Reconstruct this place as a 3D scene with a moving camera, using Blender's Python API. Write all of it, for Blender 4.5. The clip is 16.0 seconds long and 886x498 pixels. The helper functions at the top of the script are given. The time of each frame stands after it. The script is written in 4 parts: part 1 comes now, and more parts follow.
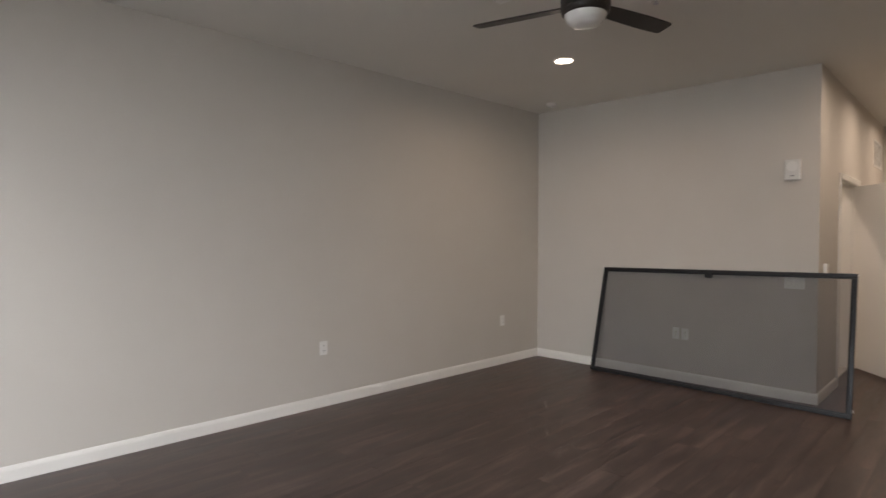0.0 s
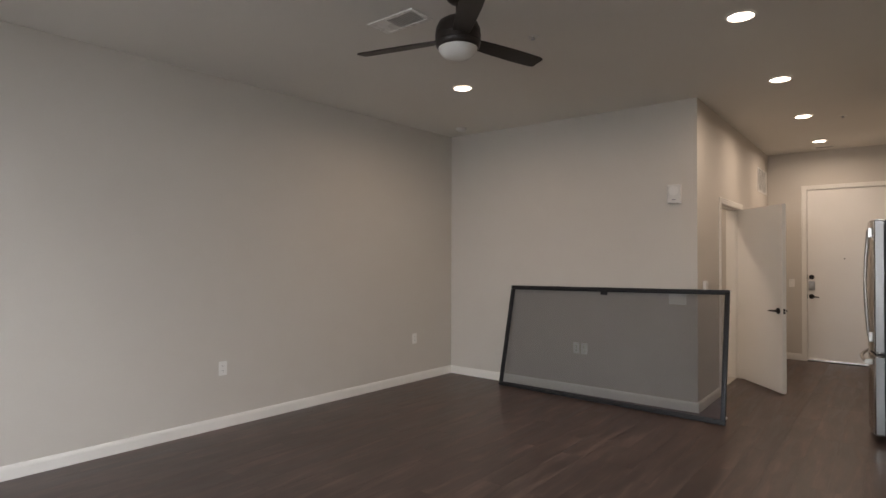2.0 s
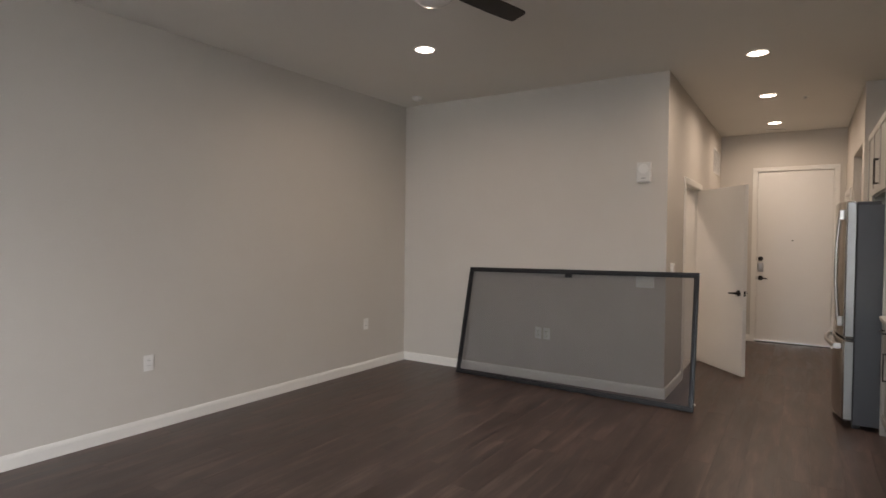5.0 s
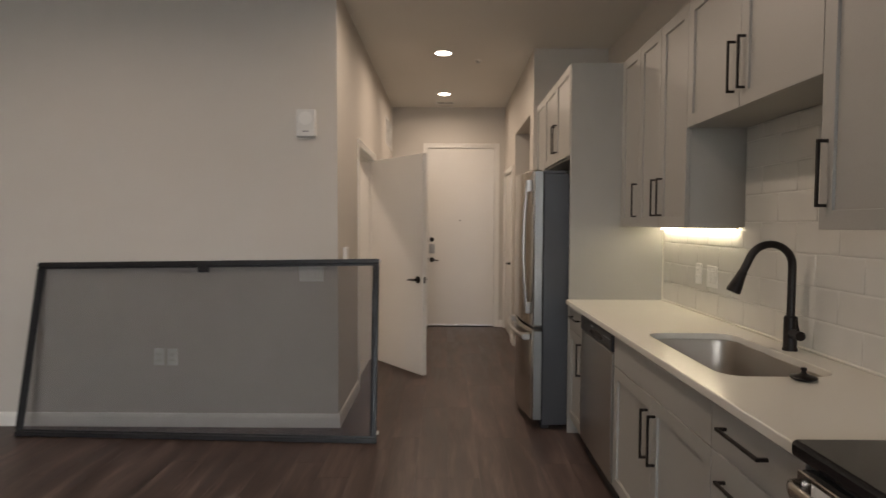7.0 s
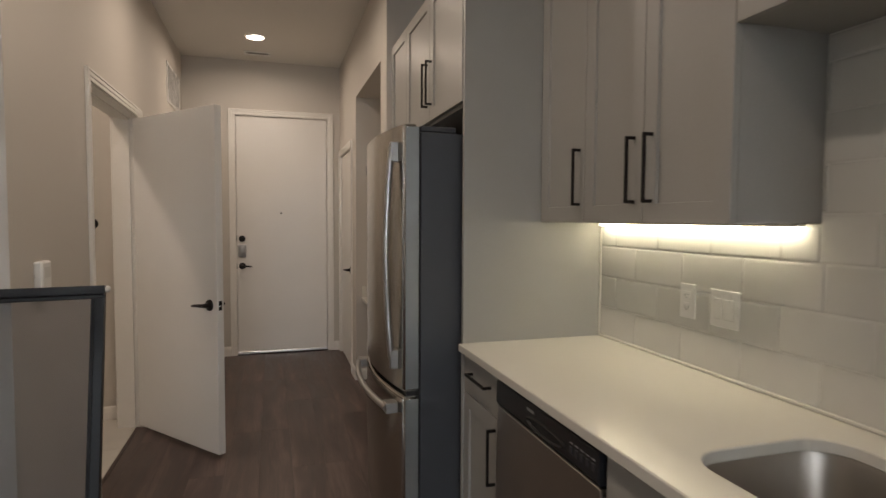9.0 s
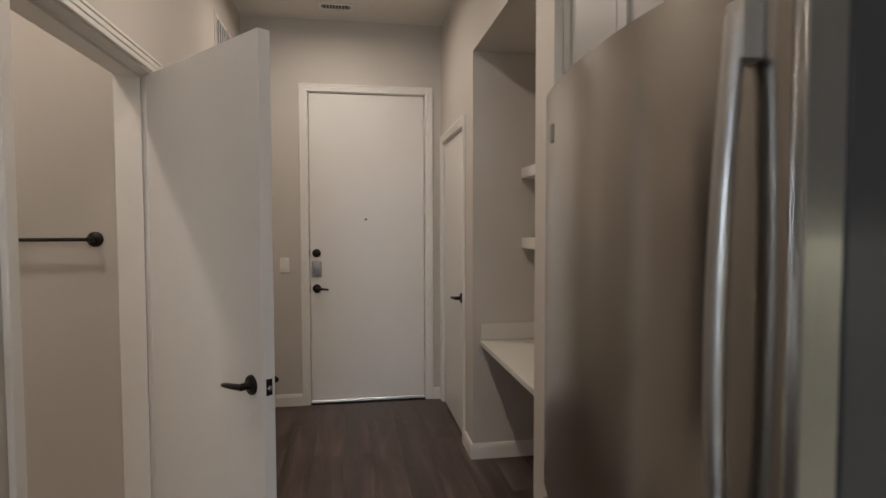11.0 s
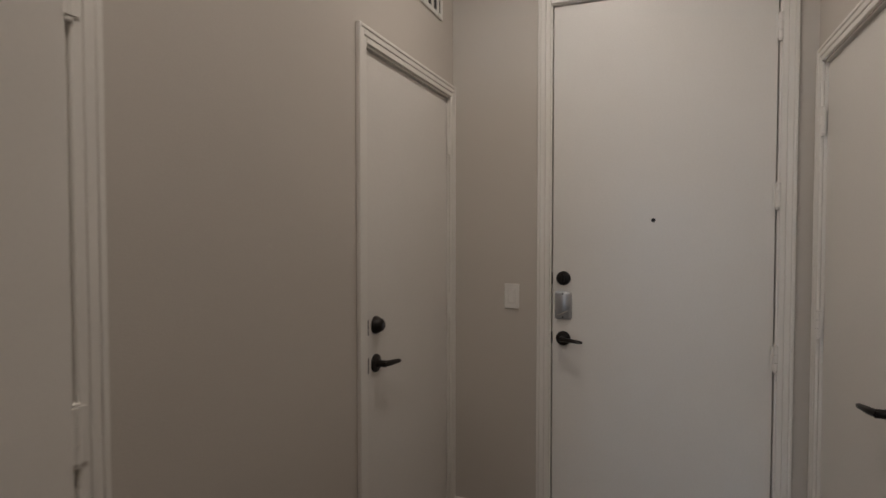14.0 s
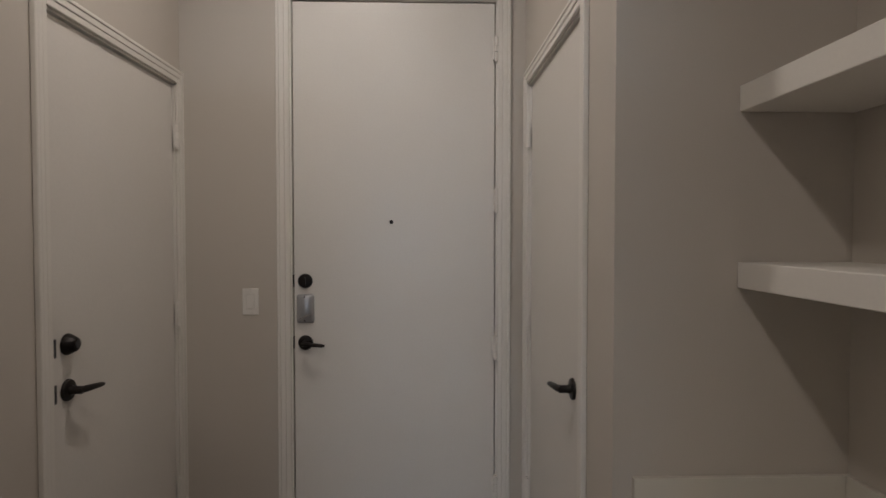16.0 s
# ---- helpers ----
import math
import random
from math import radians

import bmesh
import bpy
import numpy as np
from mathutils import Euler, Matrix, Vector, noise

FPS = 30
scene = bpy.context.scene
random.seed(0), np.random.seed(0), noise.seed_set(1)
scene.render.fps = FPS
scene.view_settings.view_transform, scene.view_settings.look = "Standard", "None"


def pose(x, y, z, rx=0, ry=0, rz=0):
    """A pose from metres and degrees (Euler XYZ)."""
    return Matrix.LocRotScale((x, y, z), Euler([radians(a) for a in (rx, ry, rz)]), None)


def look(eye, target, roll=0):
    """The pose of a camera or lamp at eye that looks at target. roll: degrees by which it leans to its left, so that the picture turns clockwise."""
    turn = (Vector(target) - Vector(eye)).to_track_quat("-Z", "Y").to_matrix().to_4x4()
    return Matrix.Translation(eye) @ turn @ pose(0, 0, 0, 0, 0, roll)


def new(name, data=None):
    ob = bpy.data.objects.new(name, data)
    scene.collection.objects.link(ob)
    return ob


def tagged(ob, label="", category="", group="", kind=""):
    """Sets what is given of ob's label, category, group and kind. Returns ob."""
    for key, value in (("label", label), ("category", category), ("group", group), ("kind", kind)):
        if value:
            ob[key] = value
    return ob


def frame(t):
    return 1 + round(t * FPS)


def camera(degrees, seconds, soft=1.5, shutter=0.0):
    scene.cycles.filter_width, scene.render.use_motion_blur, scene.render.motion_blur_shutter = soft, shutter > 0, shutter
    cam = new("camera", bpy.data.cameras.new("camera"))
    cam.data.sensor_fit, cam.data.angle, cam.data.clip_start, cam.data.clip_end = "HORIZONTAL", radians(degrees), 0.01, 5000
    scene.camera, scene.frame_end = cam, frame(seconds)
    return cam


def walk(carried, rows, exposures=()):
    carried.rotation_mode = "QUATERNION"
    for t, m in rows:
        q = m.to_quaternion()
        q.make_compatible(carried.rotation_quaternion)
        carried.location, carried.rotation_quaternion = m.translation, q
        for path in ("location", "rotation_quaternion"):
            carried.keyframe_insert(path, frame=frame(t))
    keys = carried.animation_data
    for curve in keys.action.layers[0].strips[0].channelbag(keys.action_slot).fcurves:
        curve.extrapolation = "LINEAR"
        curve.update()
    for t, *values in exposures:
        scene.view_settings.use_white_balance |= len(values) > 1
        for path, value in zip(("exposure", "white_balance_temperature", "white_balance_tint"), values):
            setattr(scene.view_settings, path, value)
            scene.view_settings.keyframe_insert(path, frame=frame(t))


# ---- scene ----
cam = camera(76.3, 16.0, soft=1.5, shutter=0.3)
PATH = [
    (0, (-0.084, 0.167, 1.482), (1.349, 1.561, 1.439), 0.2),
    (0.5, (-0.01, 0.002, 1.472), (1.529, 1.278, 1.435), 0.1),
    (1, (0.077, -0.097, 1.476), (1.646, 1.143, 1.458), 0.1),
    (1.5, (0.086, -0.183, 1.481), (1.659, 1.052, 1.487), 0.2),
    (2, (0.069, -0.201, 1.475), (1.632, 1.046, 1.504), 0.2),
    (2.5, (0.044, -0.188, 1.473), (1.588, 1.082, 1.506), 0.3),
    (3, (0.032, -0.169, 1.489), (1.553, 1.13, 1.522), 0.3),
    (3.2, (0.043, -0.195, 1.496), (1.556, 1.113, 1.532), 0.2),
    (5.3, (0.497, 0.268, 1.478), (2.227, 1.269, 1.418), 0.4),
    (5.5, (0.679, 0.297, 1.484), (2.44, 1.244, 1.415), 0.2),
    (6, (1.062, 0.394, 1.472), (2.927, 1.112, 1.397), 0.2),
    (6.5, (1.467, 0.491, 1.433), (3.439, 0.816, 1.362), 0.4),
    (7, (1.926, 0.51, 1.417), (3.924, 0.523, 1.33), 0.2),
    (7.5, (2.327, 0.511, 1.420), (4.304, 0.225, 1.335), 0.2),
    (8, (2.776, 0.435, 1.417), (4.706, -0.081, 1.326), 0.2),
    (8.5, (3.177, 0.392, 1.406), (5.097, -0.159, 1.305), 0.2),
    (9, (3.580, 0.418, 1.412), (5.492, -0.161, 1.309), 0.3),
    (9.2, (3.758, 0.422, 1.417), (5.670, -0.157, 1.306), 0.2),
    (11.5, (5.534, 0.456, 1.445), (7.518, 0.218, 1.368), -0.1),
    (12, (5.885, 0.519, 1.42), (7.882, 0.428, 1.353), -0.1),
    (12.5, (6.226, 0.478, 1.407), (8.19, 0.846, 1.341), -0.1),
    (13, (6.54, 0.443, 1.411), (8.421, 1.119, 1.342), 0.1),
    (13.5, (6.816, 0.403, 1.421), (8.679, 1.126, 1.357), 0.2),
    (14, (7.084, 0.297, 1.426), (8.949, 1.016, 1.363), -0.0),
    (14.5, (7.2, 0.202, 1.43), (9.09, 0.853, 1.369), 0.1),
    (14.7, (7.212, 0.176, 1.431), (9.129, 0.744, 1.369), 0.1),
    (15, (7.2, 0.175, 1.436), (9.162, 0.558, 1.368), 0.1),
    (15.5, (7.17, 0.176, 1.446), (9.166, 0.272, 1.367), 0.0),
    (16, (7.165, 0.17, 1.422), (9.163, 0.11, 1.367), 0.0),
]
# the clip's own exposure and white balance on the way
TONE = [(0.0, 0.03, 6850, 16), (0.7, 0.03, 7000, 16), (1.6, 0.03, 6900, 16), (3.0, 0.04, 6750, 16), (5.5, 0.06, 6850, 16), (7.0, 0.03, 6900, 15), (8.0, -0.01, 6800, 14), (9.0, -0.12, 6600, 13), (11.5, -0.06, 6050, 11), (12.0, -0.17, 5950, 10), (12.5, -0.29, 5900, 10), (13.5, -0.35, 5950, 11), (14.5, -0.39, 5950, 11), (16.0, -0.39, 5900, 11)]
walk(cam, [(t, look(eye, target, roll)) for t, eye, target, roll in PATH], TONE)

# ---- light ----
world = bpy.data.worlds.new("sky")
scene.world = world
world.use_nodes = True
wn = world.node_tree
sky = wn.nodes.new("ShaderNodeTexSky")
sky.sky_type = "NISHITA"
sky.sun_disc = False
sky.sun_elevation = radians(38)
sky.sun_rotation = radians(150)
wn.nodes["Background"].inputs["Strength"].default_value = 0.10
wn.links.new(sky.outputs["Color"], wn.nodes["Background"].inputs["Color"])

CEIL = 3.018                    # ceiling height
WEST = -1.60                    # inner face of the window wall
NORTH, EAST = 4.235, 5.80       # living room walls
HALL_N, HALL_S, ENTRY = 1.26, -0.28, 9.715
KITCHEN = -0.955                # kitchen wall, behind the tiles

DAYLIGHT = 198.0
LAMP = 9.5          # watts of one downlight
LENS = 14.0         # brightness of its lens
STRIP = 27.0

day = bpy.data.lights.new("window_daylight", "AREA")
day.shape, day.size, day.size_y, day.energy, day.color = "RECTANGLE", 3.4, 2.2, DAYLIGHT, (0.86, 0.94, 1.0)
day.spread = radians(150)
day_ob = new("window_daylight", day)
day_ob.matrix_world = look((WEST - 1.70, 0.90, 2.50), (WEST + 2, 3.10, 0.30))

# ---- materials ----
def nodes_of(name):
    m = bpy.data.materials.new(name)
    m.use_nodes = True
    nt = m.node_tree
    return m, nt, nt.nodes["Principled BSDF"]


def mapped(nt, scale=(1, 1, 1), use_random=False):
    co = nt.nodes.new("ShaderNodeTexCoord")
    mp = nt.nodes.new("ShaderNodeMapping")
    mp.inputs["Scale"].default_value = scale
    src = co.outputs["Object"]
    if use_random:
        info = nt.nodes.new("ShaderNodeObjectInfo")
        mul = nt.nodes.new("ShaderNodeVectorMath")
        mul.operation = "MULTIPLY_ADD"
        comb = nt.nodes.new("ShaderNodeCombineXYZ")
        for i in range(3):
            nt.links.new(info.outputs["Random"], comb.inputs[i])
        mul.inputs[1].default_value = (37.0, 61.0, 13.0)
        nt.links.new(comb.outputs[0], mul.inputs[0])
        nt.links.new(src, mul.inputs[2])
        src = mul.outputs[0]
    nt.links.new(src, mp.inputs["Vector"])
    return mp.outputs["Vector"]


def noise_tex(nt, vec, scale, detail=3.0, rough=0.55):
    n = nt.nodes.new("ShaderNodeTexNoise")
    n.inputs["Scale"].default_value = scale
    n.inputs["Detail"].default_value = detail
    n.inputs["Roughness"].default_value = rough
    nt.links.new(vec, n.inputs["Vector"])
    return n.outputs["Fac"]


def ranged(nt, fac, lo, hi, a=0.3, b=0.7):
    r = nt.nodes.new("ShaderNodeMapRange")
    r.inputs["From Min"].default_value, r.inputs["From Max"].default_value = a, b
    r.inputs["To Min"].default_value, r.inputs["To Max"].default_value = lo, hi
    nt.links.new(fac, r.inputs["Value"])
    return r.outputs["Result"]


def shade(nt, col, fac):
    mx = nt.nodes.new("ShaderNodeMix")
    mx.data_type, mx.blend_type = "RGBA", "MULTIPLY"
    mx.inputs["Factor"].default_value = 1.0
    if isinstance(col, tuple):
        mx.inputs["A"].default_value = (*col, 1)
    else:
        nt.links.new(col, mx.inputs["A"])
    nt.links.new(fac, mx.inputs["B"])
    return mx.outputs["Result"]


def bumped(nt, bsdf, fac, strength, distance):
    b = nt.nodes.new("ShaderNodeBump")
    b.inputs["Strength"].default_value, b.inputs["Distance"].default_value = strength, distance
    nt.links.new(fac, b.inputs["Height"])
    nt.links.new(b.outputs["Normal"], bsdf.inputs["Normal"])


def paint(name, col, rough=0.55, coarse=1.3, vary=0.05, grain=220.0, bump=0.15, dist=0.0008, metal=0.0, spec=0.5, stretch=(1, 1, 1)):
    """A plain surface with slow stains, fine grain and uneven gloss."""
    m, nt, b = nodes_of(name)
    v = mapped(nt)
    slow = noise_tex(nt, v, coarse, 4)
    fine = noise_tex(nt, mapped(nt, stretch), grain, 2)
    c = shade(nt, col, ranged(nt, slow, 1 - vary, 1 + vary))
    c = shade(nt, c, ranged(nt, fine, 1 - vary * 0.6, 1 + vary * 0.6))
    nt.links.new(c, b.inputs["Base Color"])
    b.inputs["Roughness"].default_value = rough
    if vary > 0.01:
        nt.links.new(ranged(nt, slow, rough * 0.88, min(1, rough * 1.12)), b.inputs["Roughness"])
    b.inputs["Metallic"].default_value = metal
    b.inputs["Specular IOR Level"].default_value = spec
    if bump:
        bumped(nt, b, fine, bump, dist)
    return m


def glowing(name, col, strength):
    m, nt, b = nodes_of(name)
    b.inputs["Base Color"].default_value = (*col, 1)
    b.inputs["Emission Color"].default_value = (*col, 1)
    b.inputs["Emission Strength"].default_value = strength
    return m


def plank_wood():
    m, nt, b = nodes_of("dark_plank")
    warp = noise_tex(nt, mapped(nt, (1.1, 3.5, 1), True), 1.0, 2)
    wob = nt.nodes.new("ShaderNodeVectorMath")
    wob.operation = "MULTIPLY_ADD"
    comb = nt.nodes.new("ShaderNodeCombineXYZ")
    nt.links.new(warp, comb.inputs[1])
    wob.inputs[1].default_value = (0, 3.2, 0)
    nt.links.new(comb.outputs[0], wob.inputs[0])
    nt.links.new(mapped(nt, (0.8, 15, 1), True), wob.inputs[2])
    long_grain = noise_tex(nt, wob.outputs[0], 1.0, 6, 0.60)
    pores = noise_tex(nt, mapped(nt, (7, 210, 1), True), 1.0, 3, 0.6)
    cloud = noise_tex(nt, mapped(nt, (2.2, 8, 1), True), 1.0, 3)
    ramp = nt.nodes.new("ShaderNodeValToRGB")
    e = ramp.color_ramp.elements
    e[0].position, e[0].color = 0.32, (0.042, 0.0285, 0.0250, 1)
    e[1].position, e[1].color = 0.68, (0.142, 0.1005, 0.0880, 1)
    mid = ramp.color_ramp.elements.new(0.50)
    mid.color = (0.073, 0.0495, 0.0428, 1)
    nt.links.new(long_grain, ramp.inputs["Fac"])
    c = shade(nt, ramp.outputs["Color"], ranged(nt, pores, 0.84, 1.10))
    c = shade(nt, c, ranged(nt, cloud, 0.72, 1.26))
    info = nt.nodes.new("ShaderNodeObjectInfo")
    c = shade(nt, c, ranged(nt, info.outputs["Random"], 0.95, 1.06, 0, 1))
    nt.links.new(c, b.inputs["Base Color"])
    nt.links.new(ranged(nt, long_grain, 0.30, 0.50), b.inputs["Roughness"])
    b.inputs["Specular IOR Level"].default_value = 0.48
    bumped(nt, b, pores, 0.12, 0.0005)
    return m


def tile_glaze(name, col, rough, vary):
    m, nt, b = nodes_of(name)
    v = mapped(nt, (1, 1, 1), True)
    slow = noise_tex(nt, v, 7.0, 2)
    info = nt.nodes.new("ShaderNodeObjectInfo")
    c = shade(nt, col, ranged(nt, slow, 1 - vary, 1 + vary))
    c = shade(nt, c, ranged(nt, info.outputs["Random"], 0.96, 1.03, 0, 1))
    nt.links.new(c, b.inputs["Base Color"])
    nt.links.new(ranged(nt, slow, rough * 0.8, rough * 1.3), b.inputs["Roughness"])
    bumped(nt, b, slow, 0.25, 0.002)
    return m


def brushed(name, col, rough, stretch, aniso=0.0):
    m, nt, b = nodes_of(name)
    hair = noise_tex(nt, mapped(nt, stretch), 1.0, 3, 0.7)
    cloud = noise_tex(nt, mapped(nt), 2.2, 3)
    nt.links.new(shade(nt, shade(nt, col, ranged(nt, hair, 0.995, 1.005)), ranged(nt, cloud, 0.93, 1.05)), b.inputs["Base Color"])
    nt.links.new(ranged(nt, cloud, rough * 0.92, rough * 1.1), b.inputs["Roughness"])
    b.inputs["Metallic"].default_value = 1.0
    if aniso:
        b.inputs["Anisotropic"].default_value = aniso
        b.inputs["Anisotropic Rotation"].default_value = 0.25
        tg = nt.nodes.new("ShaderNodeTangent")
        tg.direction_type, tg.axis = "RADIAL", "Z"
        nt.links.new(tg.outputs[0], b.inputs["Tangent"])
    return m


def insect_mesh():
    """Fine black mesh: most light goes between the threads."""
    m, nt, b = nodes_of("insect_mesh")
    b.inputs["Base Color"].default_value = (0.066, 0.066, 0.080, 1)
    b.inputs["Roughness"].default_value = 0.7
    clear = nt.nodes.new("ShaderNodeBsdfTransparent")
    mix = nt.nodes.new("ShaderNodeMixShader")
    v = mapped(nt)
    nt.links.new(ranged(nt, noise_tex(nt, v, 1.5, 3), 0.41, 0.46), mix.inputs["Fac"])
    nt.links.new(clear.outputs[0], mix.inputs[1])
    nt.links.new(b.outputs[0], mix.inputs[2])
    nt.links.new(mix.outputs[0], nt.nodes["Material Output"].inputs["Surface"])
    return m


def clear_glass():
    m, nt, b = nodes_of("clear_glass")
    b.inputs["Base Color"].default_value = (0.95, 0.98, 0.97, 1)
    b.inputs["Transmission Weight"].default_value = 1.0
    b.inputs["Roughness"].default_value = 0.02
    return m


WALL = paint("greige_wall_paint", (0.565, 0.527, 0.477), 0.75, 0.7, 0.025, 260, 0.35, 0.0012)
CEILING = paint("ceiling_paint", (0.72, 0.692, 0.645), 0.85, 0.8, 0.025, 200, 0.4, 0.0015)
TRIM = paint("white_trim_paint", (0.78, 0.755, 0.71), 0.38, 2.0, 0.02, 90, 0.06, 0.0005)
DOOR = paint("white_door_paint", (0.74, 0.715, 0.675), 0.42, 1.6, 0.025, 120, 0.08, 0.0005)
CABINET = paint("pale_grey_cabinet_paint", (0.332, 0.322, 0.297), 0.40, 2.0, 0.025, 150, 0.06, 0.0004)
CARCASS = paint("cabinet_carcass", (0.326, 0.316, 0.291), 0.5, 2.0, 0.03, 120, 0.06, 0.0004)
QUARTZ = paint("cream_quartz", (0.66, 0.637, 0.575), 0.22, 1.0, 0.004, 900, 0.0, 0.0002)
BRONZE = paint("oil_rubbed_bronze", (0.018, 0.015, 0.014), 0.38, 9.0, 0.25, 300, 0.1, 0.0003, 0.6)
BLACK = paint("black_frame_paint", (0.014, 0.0145, 0.017), 0.36, 6.0, 0.2, 240, 0.08, 0.0003, 0.0, 0.38)
FANBROWN = paint("espresso_fan_finish", (0.022, 0.016, 0.013), 0.42, 8.0, 0.25, 120, 0.1, 0.0004)
PLASTIC = paint("white_plastic", (0.77, 0.755, 0.725), 0.28, 8.0, 0.02, 200, 0.04, 0.0003)
GREYBODY = paint("charcoal_fridge_side", (0.055, 0.058, 0.066), 0.42, 1.5, 0.06, 900, 0.35, 0.0006, 0.3)
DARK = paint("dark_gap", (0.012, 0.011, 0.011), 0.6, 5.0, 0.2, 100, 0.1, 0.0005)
GLASSTOP = paint("black_ceramic_glass", (0.008, 0.008, 0.009), 0.10, 4.0, 0.15, 300, 0.0, 0.0001)
GROUT = paint("pale_grout", (0.60, 0.59, 0.55), 0.7, 6.0, 0.05, 300, 0.3, 0.0006)
STEEL = brushed("brushed_steel", (0.40, 0.375, 0.345), 0.21, (2, 2, 900), 0.85)
STEEL_DOWN = brushed("brushed_steel_dishwasher", (0.50, 0.48, 0.45), 0.30, (6, 6, 420))
SINKSTEEL = brushed("satin_sink_steel", (0.46, 0.42, 0.375), 0.40, (260, 9, 9))
EDGE_STEEL = paint("satin_door_edge", (0.29, 0.29, 0.285), 0.36, 5.0, 0.05, 300, 0.05, 0.0003, 0.9)
SATIN = paint("satin_steel", (0.50, 0.49, 0.475), 0.33, 6.0, 0.05, 300, 0.03, 0.0002, 1.0)
CHROME = paint("polished_chrome", (0.72, 0.72, 0.72), 0.14, 6.0, 0.04, 200, 0.02, 0.0002, 1.0)
SILVER = paint("silver_lock_cover", (0.42, 0.43, 0.45), 0.35, 12.0, 0.06, 400, 0.1, 0.0003, 0.7)
ALUMINIUM = paint("threshold_aluminium", (0.82, 0.82, 0.83), 0.38, 10.0, 0.08, 300, 0.1, 0.0003, 1.0)
OPAL = paint("opal_glass", (0.78, 0.77, 0.74), 0.25, 4.0, 0.02, 60, 0.02, 0.0002)
PLANK = plank_wood()
UNDERLAY = paint("floor_underlay", (0.018, 0.014, 0.012), 0.8, 4.0, 0.1, 100, 0.1, 0.0005)
SPLASH_TILE = tile_glaze("glazed_wall_tile", (0.60, 0.59, 0.552), 0.08, 0.02)
BATH_TILE = tile_glaze("bath_floor_tile", (0.55, 0.52, 0.47), 0.35, 0.06)
MESH = insect_mesh()
GLASS = clear_glass()
# glow of an unseen bathroom lamp, added to light the open door
BATHGLOW = glowing("bath_fill_glow", (1.0, 0.86, 0.72), 14.0)
LAMPGLOW = glowing("led_lens", (1.0, 0.86, 0.72), LENS)
STRIPGLOW = glowing("led_strip", (1.0, 0.92, 0.66), STRIP)
GRILLE = paint("grey_plastic", (0.66, 0.645, 0.615), 0.45, 8.0, 0.03, 200, 0.05, 0.0003)
# wall greige darkened: the closet's dimness is put into the paint
CLOSET = paint("closet_shade_paint", (0.45, 0.41, 0.37), 0.8, 1.0, 0.03, 200, 0.3, 0.001)

# ---- mesh tools ----
I4 = Matrix.Identity(4)


def box(bm, lo, hi, m=I4):
    """An axis-aligned box in the frame m."""
    p = [Vector((x, y, z)) for z in (lo[2], hi[2]) for y in (lo[1], hi[1]) for x in (lo[0], hi[0])]
    v = [bm.verts.new(m @ q) for q in p]
    for f in ((0, 2, 3, 1), (4, 5, 7, 6), (0, 1, 5, 4), (2, 6, 7, 3), (0, 4, 6, 2), (1, 3, 7, 5)):
        bm.faces.new([v[i] for i in f])


def rings(bm, loops, close_a=True, close_b=True):
    """Skins a row of loops with equal counts."""
    vs = [[bm.verts.new(p) for p in loop] for loop in loops]
    n = len(vs[0])
    for a, b in zip(vs, vs[1:]):
        for i in range(n):
            bm.faces.new((a[i], a[(i + 1) % n], b[(i + 1) % n], b[i]))
    if close_a:
        bm.faces.new(vs[0])
    if close_b:
        bm.faces.new(vs[-1])


def lathe(bm, profile, m=I4, seg=24):
    """Turns (radius, height) pairs about the z axis of m."""
    rings(bm, [[m @ Vector((max(r, 1e-4) * math.cos(2 * math.pi * i / seg), max(r, 1e-4) * math.sin(2 * math.pi * i / seg), z)) for i in range(seg)] for r, z in profile])


def tube(bm, pts, radii, seg=12, squash=1.0):
    """A round bar along points."""
    pts = [Vector(p) for p in pts]
    loops, side = [], None
    for i, p in enumerate(pts):
        d = (pts[min(i + 1, len(pts) - 1)] - pts[max(i - 1, 0)]).normalized()
        if side is None:
            side = d.cross(Vector((0, 0, 1)) if abs(d.z) < 0.9 else Vector((0, 1, 0))).normalized()
        side = (side - d * side.dot(d)).normalized()
        up = d.cross(side)
        r = radii[i] if isinstance(radii, (list, tuple)) else radii
        loops.append([p + side * (r * math.cos(2 * math.pi * k / seg)) + up * (r * squash * math.sin(2 * math.pi * k / seg)) for k in range(seg)])
    rings(bm, loops)


def rounded_rect(x0, y0, x1, y1, r, z, n=6):
    out = []
    for cx, cy, a in ((x1 - r, y1 - r, 0), (x0 + r, y1 - r, 90), (x0 + r, y0 + r, 180), (x1 - r, y0 + r, 270)):
        for k in range(n + 1):
            t = radians(a + 90 * k / n)
            out.append(Vector((cx + r * math.cos(t), cy + r * math.sin(t), z)))
    return out


def world_of(ob):
    return ob.matrix_basis.copy() if ob.parent is None else world_of(ob.parent) @ ob.matrix_parent_inverse @ ob.matrix_basis


def part(name, bm, material, parent=None, label="", bevel=0.0, smooth=False, segs=1):
    """Links a bmesh as one mesh object under a thing or a part."""
    bmesh.ops.recalc_face_normals(bm, faces=bm.faces)
    if bevel:
        sharp = [e for e in bm.edges if len(e.link_faces) == 2 and e.calc_face_angle(0) > 0.6]
        bmesh.ops.bevel(bm, geom=sharp, offset=bevel, segments=segs, affect="EDGES", clamp_overlap=True)
    me = bpy.data.meshes.new(name)
    bm.to_mesh(me)
    bm.free()
    me.materials.append(material)
    if smooth:
        for p in me.polygons:
            p.use_smooth = True
        me.set_sharp_from_angle(angle=radians(40))
    ob = new(name, me)
    if parent:
        ob.parent = parent
        ob.matrix_parent_inverse = world_of(parent).inverted()
    if label:
        tagged(ob, label)
    return ob


